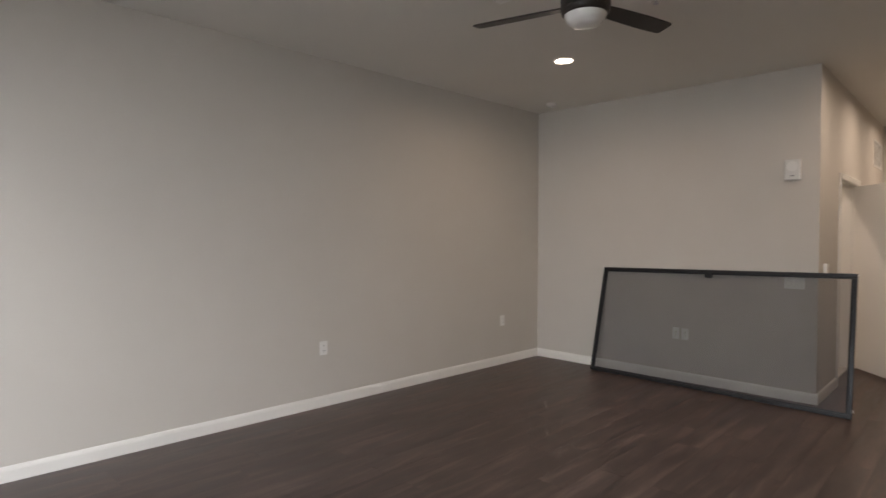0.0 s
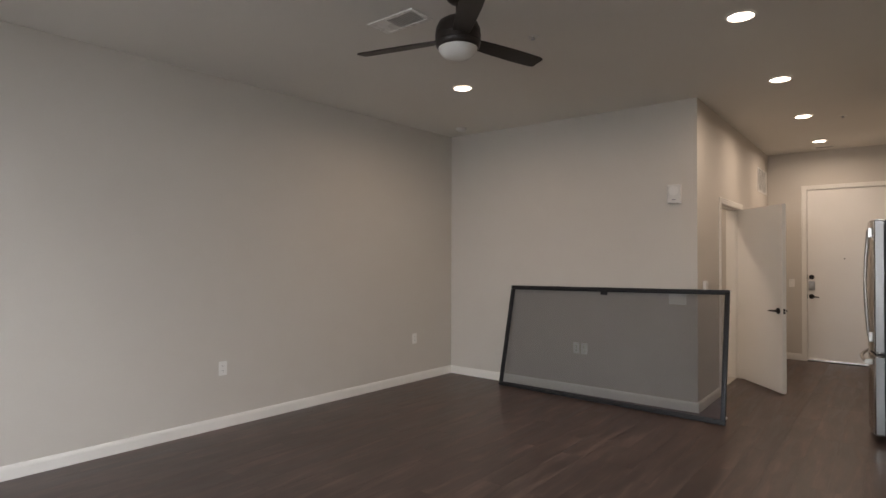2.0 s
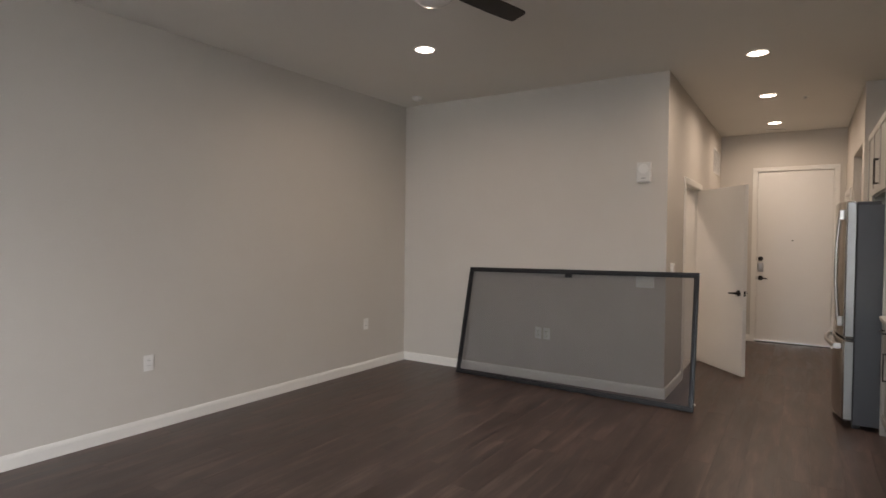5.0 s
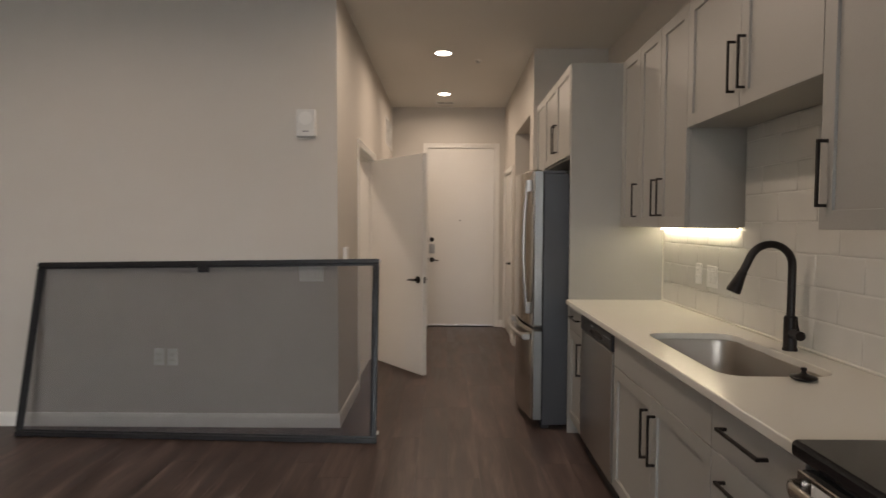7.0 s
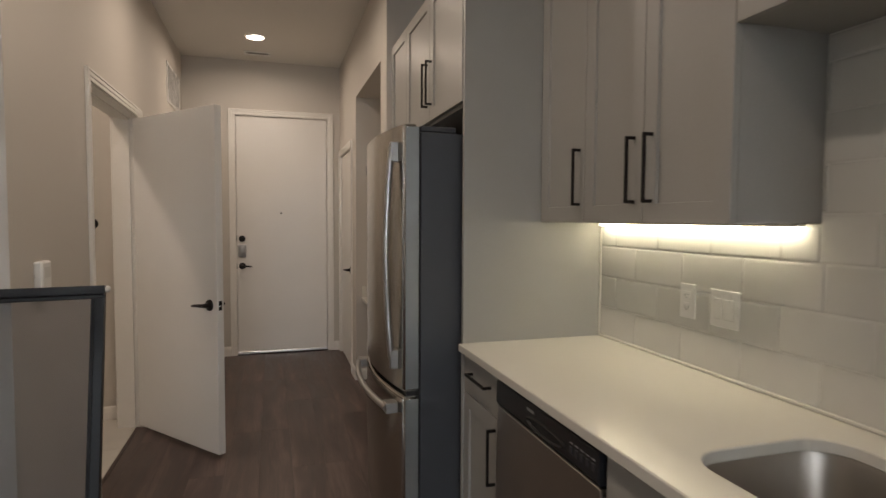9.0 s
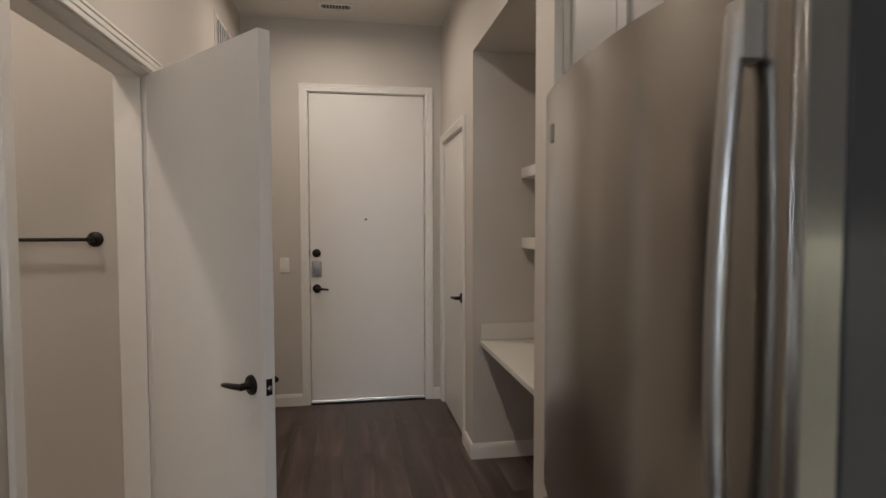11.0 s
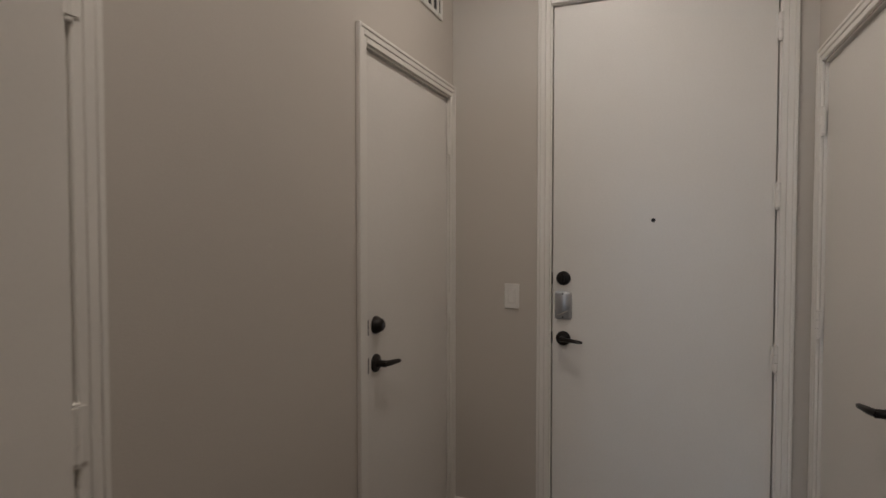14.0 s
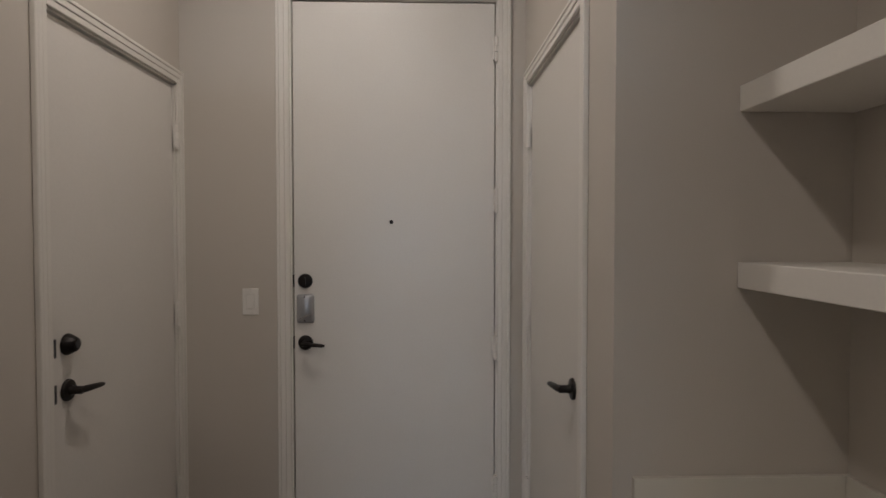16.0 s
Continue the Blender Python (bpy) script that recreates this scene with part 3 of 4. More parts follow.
# dishwasher
w = thing("dishwasher", (5.03, -0.62, 0), "stainless steel dishwasher with black control strip", "dishwasher")
boxes("body", [((4.708, KITCHEN + 0.01, 0.02), (5.346, BASE_Y - 0.03, 0.880))], DARK, w)
bm = bmesh.new()
prof = [(BASE_Y - 0.03, 0.115), (BASE_Y + 0.006, 0.118), (BASE_Y + 0.010, 0.30), (BASE_Y + 0.011, 0.55), (BASE_Y + 0.008, 0.780), (BASE_Y - 0.03, 0.782)]
rings(bm, [[Vector((x, y, z)) for y, z in prof] for x in (4.711, 5.343)])
part("door_panel", bm, STEEL_DOWN, w, bevel=0.002)
bm = bmesh.new()
prof = [(BASE_Y - 0.03, 0.785), (BASE_Y + 0.008, 0.785), (BASE_Y + 0.014, 0.798), (BASE_Y + 0.012, 0.868), (BASE_Y - 0.03, 0.876)]
rings(bm, [[Vector((x, y, z)) for y, z in prof] for x in (4.711, 5.343)])
ctrl = part("control_strip", bm, BLACK, w, "black glossy control strip", 0.002)
bm = bmesh.new()
rings(bm, [[Vector((4.985 + 0.118 * math.cos(t) * s, BASE_Y + 0.0125 + e, 0.820 + 0.018 * math.sin(t) * s)) for t in [2 * math.pi * k / 24 for k in range(24)]] for s, e in ((1.0, 0.0), (1.0, 0.007), (0.90, 0.009), (0.82, 0.002))])
part("pocket_handle", bm, DARK, ctrl, smooth=True)
for k in range(5):
    boxes("button", [((4.728 + 0.026 * k, BASE_Y + 0.0125, 0.815), (4.743 + 0.026 * k, BASE_Y + 0.0150, 0.835))], GREYBODY, ctrl, "small grey button", bevel=0.001)
    boxes("legend", [((4.728 + 0.026 * k, BASE_Y + 0.0125, 0.842), (4.742 + 0.026 * k, BASE_Y + 0.0137, 0.845))], SILVER, ctrl)
boxes("brand_plate", [((5.055, BASE_Y + 0.0125, 0.845), (5.100, BASE_Y + 0.0142, 0.853))], SILVER, ctrl)
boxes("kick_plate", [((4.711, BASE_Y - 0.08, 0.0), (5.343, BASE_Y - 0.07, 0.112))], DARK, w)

# sink base
SB0, SB1 = 3.672, 4.700
c = thing("base_cabinet", (4.245, -0.62, 0), "pale grey shaker sink base cabinet with two doors", "cabinet", "base cabinets")
boxes("body", [((SB0, KITCHEN + 0.002, 0.105), (SB1, BASE_Y - 0.0215, 0.64)), ((SB0, BASE_Y - 0.06, 0.64), (SB1, BASE_Y - 0.0215, 0.882)), ((SB0, KITCHEN + 0.002, 0.0), (SB1, BASE_Y - 0.085, 0.105)),
               ((SB0, KITCHEN + 0.002, 0.64), (SB0 + 0.018, BASE_Y - 0.06, 0.882)), ((SB1 - 0.018, KITCHEN + 0.002, 0.64), (SB1, BASE_Y - 0.06, 0.882))], CARCASS, c)
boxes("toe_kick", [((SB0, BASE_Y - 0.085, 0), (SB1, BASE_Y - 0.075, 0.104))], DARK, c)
flat_front(c, SB0, SB1, Z_GAP, 0.868, BASE_Y, "false_front")
mid = (SB0 + SB1) / 2
d = shaker(c, mid, SB1, 0.115, Z_GAP, BASE_Y)
up_pull(d, mid + 0.042, 0.452, 0.660, BASE_Y)
d = shaker(c, SB0, mid, 0.115, Z_GAP, BASE_Y)
up_pull(d, mid - 0.042, 0.452, 0.660, BASE_Y)

# drawer base
DB0, DB1 = 3.212, 3.672
c = thing("base_cabinet", (3.47, -0.62, 0), "pale grey base cabinet with three drawers", "cabinet", "base cabinets")
base_body(c, DB0, DB1)
for z0, z1, hz in ((Z_GAP, 0.868, 0.812), (0.432, Z_GAP, 0.650), (0.115, 0.432, 0.360)):
    d = flat_front(c, DB0, DB1, z0, z1, BASE_Y)
    pull(KM @ Matrix.Translation(((DB0 + DB1) / 2 + 0.030, BASE_Y, hz)), d, 0.228, False)

# worktop with the sink cut out
SX0, SX1, SY0, SY1 = 3.795, 4.560, -0.815, -0.420
bm = bmesh.new()
outer = [Vector(p) for p in ((3.209, KITCHEN + 0.012, 0.914), (5.718, KITCHEN + 0.012, 0.914), (5.718, -0.296, 0.914), (3.209, -0.296, 0.914))]
inner = rounded_rect(SX0, SY0, SX1, SY1, 0.085, 0.914, 8)
edges = []
for loop in (outer, inner):
    vs = [bm.verts.new(p) for p in loop]
    edges += [bm.edges.new((vs[i], vs[(i + 1) % len(vs)])) for i in range(len(vs))]
bmesh.ops.triangle_fill(bm, edges=edges, use_beauty=True)
ext = bmesh.ops.extrude_face_region(bm, geom=list(bm.faces))
for v in ext["geom"]:
    if isinstance(v, bmesh.types.BMVert):
        v.co.z -= 0.031
part_ob = part("worktop", bm, QUARTZ, bevel=0.003)
tagged(part_ob, "cream white quartz worktop with a sink cut-out", "worktop")

# undermount sink
s = thing("sink", (4.18, -0.62, 0.66), "undermount stainless steel single bowl kitchen sink", "sink")
bm = bmesh.new()
lp = [(-0.012, 0.882, 0.09), (-0.004, 0.8825, 0.085), (0.0, 0.872, 0.082), (0.006, 0.72, 0.080), (0.018, 0.688, 0.075), (0.045, 0.676, 0.06), (0.30, 0.671, 0.03)]
loops = []
for inset, z, r in lp:
    if inset < 0.2:
        loops.append(rounded_rect(SX0 - 0.002 + inset, SY0 - 0.002 + inset, SX1 + 0.002 - inset, SY1 + 0.002 - inset, r, z, 8))
loops.append(rounded_rect(4.14, -0.66, 4.22, -0.58, 0.039, 0.670, 8))
rings(bm, loops, False, True)
bowl = part("bowl", bm, SINKSTEEL, s, smooth=True)
bm = bmesh.new()
lathe(bm, [(0.040, 0.6705), (0.043, 0.673), (0.040, 0.6745), (0.030, 0.672), (0.0, 0.672)], Matrix.Translation((4.18, -0.62, 0)), 24)
part("drain", bm, CHROME, s, "chrome drain ring", smooth=True)

# faucet
f = thing("kitchen_faucet", (4.195, -0.878, 0.914), "dark bronze gooseneck pull-down kitchen faucet", "faucet")
fm = Matrix.Translation((4.195, -0.878, 0))
bm = bmesh.new()
lathe(bm, [(0.028, 0.914), (0.028, 0.921), (0.0250, 0.926), (0.0250, 1.046), (0.0225, 1.052), (0.0150, 1.055)], fm, 24)
part("base", bm, BRONZE, f, smooth=True)
fd = Vector((0.016, 0.228, 0)).normalized()
R = 0.085
pts = [Vector((4.195, -0.878, z)) for z in (1.045, 1.10, 1.18, 1.250)]
cc = Vector((4.195, -0.878, 1.257)) + fd * R
for k in range(0, 13):
    a = radians(180 - 12.9 * k)
    pts.append(cc + fd * (R * math.cos(a)) + Vector((0, 0, R * math.sin(a))))
end = pts[-1]
tip = Vector((4.211, -0.650, 1.147))
down = (tip - end).normalized()
pts.append(end + down * 0.075)
bm = bmesh.new()
tube(bm, pts, 0.0155, 16)
part("spout", bm, BRONZE, f, smooth=True)
bm = bmesh.new()
L = (tip - end).length
tube(bm, [end + down * q for q in (0.066, 0.070, 0.082, 0.105, L - 0.02, L - 0.004, L)], [0.0160, 0.0178, 0.0185, 0.0215, 0.0275, 0.0285, 0.0250], 18)
part("spray_head", bm, BRONZE, f, smooth=True)
bm = bmesh.new()
tube(bm, [(4.178, -0.877, 0.985), (4.150, -0.875, 0.985), (4.118, -0.872, 0.985), (4.112, -0.872, 0.985)], [0.019, 0.019, 0.019, 0.012], 18)
hnd = part("valve_body", bm, BRONZE, f, smooth=True)
bm = bmesh.new()
tube(bm, [(4.133, -0.872, 0.998), (4.140, -0.870, 1.020), (4.158, -0.878, 1.045)], [0.007, 0.006, 0.005], 10)
part("lever", bm, BRONZE, hnd, smooth=True)

# sink stopper left on the worktop
st = thing("sink_stopper", (3.752, -0.655, 0.914), "dark sink stopper with a knob lying on the worktop", "sink stopper")
bm = bmesh.new()
lathe(bm, [(0.026, 0.9142), (0.029, 0.918), (0.038, 0.920), (0.041, 0.924), (0.037, 0.928), (0.020, 0.932), (0.009, 0.937), (0.0065, 0.944), (0.0095, 0.949), (0.009, 0.955), (0.0, 0.957)], Matrix.Translation((3.752, -0.655, 0)), 28)
part("plug", bm, BRONZE, st, smooth=True)

# electric range
r = thing("range", (2.825, -0.60, 0), "black glass-topped electric range with steel oven handle", "range")
boxes("body", [((2.448, KITCHEN + 0.01, 0.02), (3.203, -0.3370, 0.880))], GREYBODY, r)
bm = bmesh.new()
prof = [(KITCHEN + 0.012, 0.886), (-0.2950, 0.886), (-0.2870, 0.891), (-0.2840, 0.900), (-0.2840, 0.918), (-0.2880, 0.925), (-0.2950, 0.927), (KITCHEN + 0.012, 0.927)]
rings(bm, [[Vector((x, y, z)) for y, z in prof] for x in (2.444, 3.207)])
part("cooktop", bm, GLASSTOP, r, "glossy black ceramic cooktop", 0.002, segs=2)
boxes("oven_door", [((2.452, -0.3355, 0.235), (3.199, -0.2990, 0.862))], BLACK, r, bevel=0.006)
boxes("oven_rail", [((2.452, -0.2990, 0.780), (3.199, -0.2930, 0.862))], STEEL, r, bevel=0.003)
bm = bmesh.new()
tube(bm, [(3.186, -0.2960, 0.828), (3.184, -0.2800, 0.828), (3.178, -0.2680, 0.828), (3.160, -0.2600, 0.828), (2.825, -0.2560, 0.828), (2.490, -0.2600, 0.828), (2.472, -0.2680, 0.828), (2.466, -0.2800, 0.828), (2.464, -0.2960, 0.828)], [0.0085, 0.009, 0.0095, 0.0095, 0.0095, 0.0095, 0.0095, 0.009, 0.0085], 16, 2.0)
part("oven_handle", bm, STEEL, r, "bright steel oven handle", smooth=True)
for k in range(3):
    boxes("vent_slot", [((3.00 - 0.20 * k, -0.2930, 0.868), (3.15 - 0.20 * k, -0.2915, 0.876))], DARK, r)
boxes("oven_label", [((3.085, -0.2930, 0.800), (3.145, -0.2920, 0.850))], PLASTIC, r, "small white paper label")
boxes("storage_drawer", [((2.452, -0.3355, 0.06), (3.199, -0.3030, 0.228))], STEEL, r, bevel=0.005)
boxes("backguard", [((2.448, KITCHEN + 0.002, 0.923), (3.203, KITCHEN + 0.05, 1.02))], BLACK, r, bevel=0.006)

# wall cabinets
def upper(x0, x1, z0, doors, label, grp="wall cabinets"):
    c = thing("wall_cabinet", ((x0 + x1) / 2, UP_Y - 0.15, z0), label, "cabinet", grp)
    boxes("body", [((x0 + 0.0008, KITCHEN + 0.002, z0 + 0.004), (x1 - 0.0008, UP_Y - 0.0215, TOPZ))], CARCASS, c)
    for a, b, hx, hz0, hz1 in doors:
        d = shaker(c, a, b, z0, TOPZ, UP_Y)
        up_pull(d, hx, hz0, hz1, UP_Y)


UB, RB = 1.404, 1.888
upper(5.378, 5.718, UB, [(5.378, 5.718, 5.410, 1.466, 1.672)], "tall narrow pale grey shaker wall cabinet, one door")
upper(4.700, 5.378, UB, [(5.045, 5.378, 5.088, 1.466, 1.672), (4.700, 5.045, 5.003, 1.466, 1.672)], "tall pale grey shaker wall cabinet, two doors")
upper(3.705, 4.700, RB, [(4.207, 4.700, 4.250, 1.954, 2.163), (3.705, 4.207, 4.170, 1.954, 2.163)], "short pale grey shaker wall cabinet above the sink")
upper(3.212, 3.705, UB, [(3.212, 3.705, 3.672, 1.474, 1.682)], "tall pale grey shaker wall cabinet beside the sink")

# under-cabinet light
u = thing("under_cabinet_light", (5.21, -0.90, UB - 0.012), "lit warm LED strip under the wall cabinets", "light")
boxes("channel", [((4.735, -0.937, UB - 0.006), (5.690, -0.908, UB + 0.003))], PLASTIC, u)
boxes("diffuser", [((4.740, -0.933, UB - 0.012), (5.685, -0.914, UB - 0.0065))], STRIPGLOW, u, "glowing diffuser")

# tall end panel, fridge cabinet, pantry
FX0, FX1 = 5.740, 6.715
panel = boxes("fridge_end_panel", [((5.7195, KITCHEN + 0.002, 0.0), (FX0, -0.316, TOPZ))], CABINET, bevel=0.0015)
tagged(panel, "tall pale grey painted end panel beside the fridge", "cabinet panel")
TALL_Y = -0.312
c = thing("fridge_cabinet", (6.23, -0.60, 1.872), "pale grey shaker cabinet above the fridge, two doors", "cabinet", "wall cabinets")
boxes("body", [((FX0 + 0.001, KITCHEN + 0.002, 1.872), (FX1, TALL_Y - 0.0215, TOPZ))], CARCASS, c)
fmid = (FX0 + FX1) / 2
d = shaker(c, FX0, fmid, 1.885, TOPZ, TALL_Y)
up_pull(d, fmid - 0.036, 1.955, 2.165, TALL_Y)
d = shaker(c, fmid, FX1, 1.885, TOPZ, TALL_Y)
up_pull(d, fmid + 0.036, 1.955, 2.165, TALL_Y)
c = thing("pantry_cabinet", (6.92, -0.60, 0), "tall pale grey shaker pantry cabinet with stacked doors", "cabinet")
boxes("body", [((FX1 + 0.001, NBACK + 0.002, 0.105), (7.129, TALL_Y - 0.0215, TOPZ)), ((FX1 + 0.001, NBACK + 0.002, 0), (7.129, TALL_Y - 0.085, 0.105))], CARCASS, c)
d = shaker(c, FX1, 7.128, 1.368, TOPZ, TALL_Y)
d = shaker(c, FX1, 7.128, 0.115, 1.360, TALL_Y)

# refrigerator, doors bowed outwards
g = thing("refrigerator", (6.235, -0.5, 0), "stainless steel bottom-freezer refrigerator with charcoal sides", "refrigerator")
RX0, RX1 = 5.772, 6.655
boxes("body", [((RX0, KITCHEN + 0.02, 0.035), (RX1, -0.150, 1.762))], GREYBODY, g, "charcoal grey steel cabinet", 0.004)
boxes("hinge_cover", [((RX0 + 0.004, -0.30, 1.7625), (RX1 - 0.004, -0.150, 1.786))], GREYBODY, g, bevel=0.004)
boxes("foot_grille", [((RX0 + 0.02, -0.20, 0.006), (RX1 - 0.02, -0.15, 0.034))], DARK, g)


def bowed(z0, z1, name, label):
    bm = bmesh.new()
    n = 24
    prof = []
    for k in range(n + 1):
        q = k / n
        prof.append((RX0 + (RX1 - RX0) * q, -0.082 + 0.052 * (1 - (2 * q - 1) ** 2)))
    loop = [(RX1, -0.145)] + [(RX0, -0.145)] + prof
    rings(bm, [[Vector((x, y, z)) for x, y in loop] for z in (z0, z1)])
    ob = part(name, bm, STEEL, g, label, 0.011, True, 3)
    centre = Matrix.Translation((6.232, -3.0, 0))       # far behind the face, so that the brushing runs level
    ob.data.transform(centre.inverted())
    ob.matrix_basis = centre
    return ob


upper_door = bowed(0.715, 1.792, "fridge_door", "bowed brushed steel fridge door")
lower_door = bowed(0.060, 0.696, "freezer_drawer", "bowed brushed steel freezer drawer")
for door, z0, z1 in ((upper_door, 0.727, 1.780), (lower_door, 0.072, 0.684)):
    boxes("door_edge", [((RX0 - 0.0022, -0.1440, z0), (RX0 + 0.001, -0.0900, z1))], EDGE_STEEL, door, "satin grey steel door edge", 0.001)
boxes("gasket", [((RX0 + 0.004, -0.149, 0.06), (RX1 - 0.004, -0.1455, 1.78)), ((RX0 + 0.006, -0.1455, 0.697), (RX1 - 0.006, -0.095, 0.714))], DARK, g)


def bow_y(x):
    q = (x - RX0) / (RX1 - RX0)
    return -0.082 + 0.052 * (1 - (2 * q - 1) ** 2)


hx = 5.835
hy = bow_y(hx)
bm = bmesh.new()
tube(bm, [(hx, hy + 0.024 + 0.022 * math.sin(math.pi * k / 16), 0.845 + (1.705 - 0.845) * k / 16) for k in range(17)], 0.0135, 14)
bar = part("handle", bm, SATIN, upper_door, "long curved metal handle", smooth=True)
for z in (0.845, 1.690):
    boxes("handle_mount", [((hx - 0.016, hy - 0.004, z - 0.045), (hx + 0.016, hy + 0.030, z + 0.035))], SATIN, bar, bevel=0.004)
bm = bmesh.new()
tube(bm, [(5.83 + 0.80 * k / 16, bow_y(5.83 + 0.80 * k / 16) + 0.046, 0.640) for k in range(17)], 0.0145, 14)
bar = part("handle", bm, SATIN, lower_door, "curved metal drawer handle", smooth=True)
for x in (5.845, 6.615):
    boxes("handle_mount", [((x - 0.03, bow_y(x) - 0.004, 0.618), (x + 0.03, bow_y(x) + 0.050, 0.662))], SATIN, bar, bevel=0.004)
boxes("badge", [((6.518, bow_y(6.530) - 0.003, 1.642), (6.542, bow_y(6.530) + 0.003, 1.690))], EDGE_STEEL, upper_door, bevel=0.0025)

# ---- desk niche ----
desk = thing("built_in_desk", ((NW + NE) / 2, -0.6, 0.70), "cream quartz desk top built into the niche", "desk")
boxes("desk_top", [((NW + 0.002, NBACK + 0.002, 0.700), (NE - 0.002, -0.325, 0.732))], QUARTZ, desk, bevel=0.003)
boxes("upstand", [((NE - 0.016, NBACK + 0.016, 0.733), (NE - 0.001, -0.327, 0.835))], QUARTZ, desk, bevel=0.0015)
boxes("upstand", [((NW + 0.002, NBACK + 0.001, 0.733), (NE - 0.001, NBACK + 0.0155, 0.835))], QUARTZ, desk, bevel=0.0015)
for z in (1.712, 1.292):
    sh = boxes("niche_shelf", [((NW + 0.002, NBACK + 0.002, z), (NE - 0.002, -0.578, z + 0.062))], TRIM, bevel=0.002)
    tagged(sh, "thick white painted floating shelf in the niche", "shelf", "niche shelves")


# ---- wall plates ----
def plate(name, m, w, h, gangs, kind, label, category, grp=""):
    """A cover plate with rockers or sockets; m lies on the wall."""
    t = thing(name, m.translation, label, category, grp)
    boxes("cover", [((-w / 2, 0, -h / 2), (w / 2, 0.006, h / 2))], PLASTIC, t, bevel=0.002, m=m)
    for k in range(gangs):
        x = (k - (gangs - 1) / 2) * 0.046
        if kind == "rocker":
            boxes("surround", [((x - 0.0185, 0.0061, -0.035), (x + 0.0185, 0.0066, 0.035))], GRILLE, t, m=m)
            boxes("rocker", [((x - 0.0160, 0.0067, -0.032), (x + 0.0160, 0.0095, 0.032))], PLASTIC, t, bevel=0.0015, m=m)
        else:
            for z in (-0.020, 0.020):
                so = boxes("socket", [((x - 0.0165, 0.0062, z - 0.014), (x + 0.0165, 0.0085, z + 0.014))], PLASTIC, t, bevel=0.003, m=m)
                boxes("slot", [((x - 0.008, 0.0086, z - 0.004), (x - 0.006, 0.0089, z + 0.006)), ((x + 0.006, 0.0086, z - 0.004), (x + 0.008, 0.0089, z + 0.006)), ((x - 0.002, 0.0086, z - 0.010), (x + 0.002, 0.0089, z - 0.007))], DARK, so, m=m)


def on_north(x, z):
    return NM @ basis((x - EAST, 0, z), (1, 0, 0), (0, -1, 0))


def on_east(y, z):
    return basis((EAST, y, z), (0, 1, 0), (-1, 0, 0))


plate("wall_outlet", on_north(2.697, 0.511), 0.076, 0.120, 1, "socket", "white duplex outlet low on the long wall", "outlet", "living room outlets")
plate("wall_outlet", on_north(5.112, 0.508), 0.076, 0.120, 1, "socket", "white duplex outlet low on the long wall", "outlet", "living room outlets")
plate("wall_outlet", on_east(2.506, 0.492), 0.072, 0.118, 1, "socket", "white duplex outlet behind the leaning screen", "outlet", "living room outlets")
plate("wall_outlet", on_east(2.412, 0.490), 0.072, 0.118, 1, "socket", "white data outlet behind the leaning screen", "outlet", "living room outlets")
plate("light_switch", on_east(1.443, 1.080), 0.165, 0.118, 3, "rocker", "white triple rocker switch on greige wall", "switch")
plate("light_switch", basis((ENTRY, 0.957, 1.117), (0, 1, 0), (-1, 0, 0)), 0.072, 0.118, 1, "rocker", "white rocker switch beside the entrance door", "switch")
TILE_Y = KITCHEN + 0.0095
plate("wall_outlet", basis((5.175, TILE_Y, 1.140), (1, 0, 0), (0, 1, 0)), 0.072, 0.118, 1, "socket", "white duplex outlet on the tiled backsplash", "outlet")
plate("light_switch", basis((5.010, TILE_Y, 1.136), (1, 0, 0), (0, 1, 0)), 0.118, 0.118, 2, "rocker", "white double rocker switch on the tiled backsplash", "switch")

# alarm sounder on the wall
al = thing("alarm_sounder", (EAST, 1.466, 2.01), "white square wall alarm sounder with round grille", "alarm")
am = on_east(1.466, 2.100)
boxes("case", [((-0.064, 0, -0.092), (0.064, 0.042, 0.092))], GRILLE, al, bevel=0.006, m=am)
bm = bmesh.new()
lathe(bm, [(0.045, 0.0425), (0.045, 0.046), (0.041, 0.046), (0.041, 0.043), (0.030, 0.043), (0.030, 0.046), (0.026, 0.046), (0.026, 0.043), (0.014, 0.043), (0.014, 0.046), (0.0, 0.046)], am @ Matrix.Translation((0, 0, 0.030)) @ Matrix.Rotation(radians(-90), 4, "X"), 28)
part("grille", bm, PLASTIC, al, smooth=True)
boxes("label_bar", [((-0.018, 0.0425, -0.060), (0.018, 0.0432, -0.054))], GREYBODY, al, m=am)

# thermostat on the hall wall
th = thing("thermostat", (6.03, HALL_N, 1.13), "white boxy thermostat on the hallway wall", "thermostat")
tm = basis((6.035, HALL_N, 1.188), (1, 0, 0), (0, -1, 0))
boxes("case", [((-0.046, 0, -0.062), (0.046, 0.030, 0.062))], PLASTIC, th, bevel=0.006, m=tm)
boxes("screen", [((-0.030, 0.0302, 0.000), (0.030, 0.0312, 0.040))], GRILLE, th, m=tm)


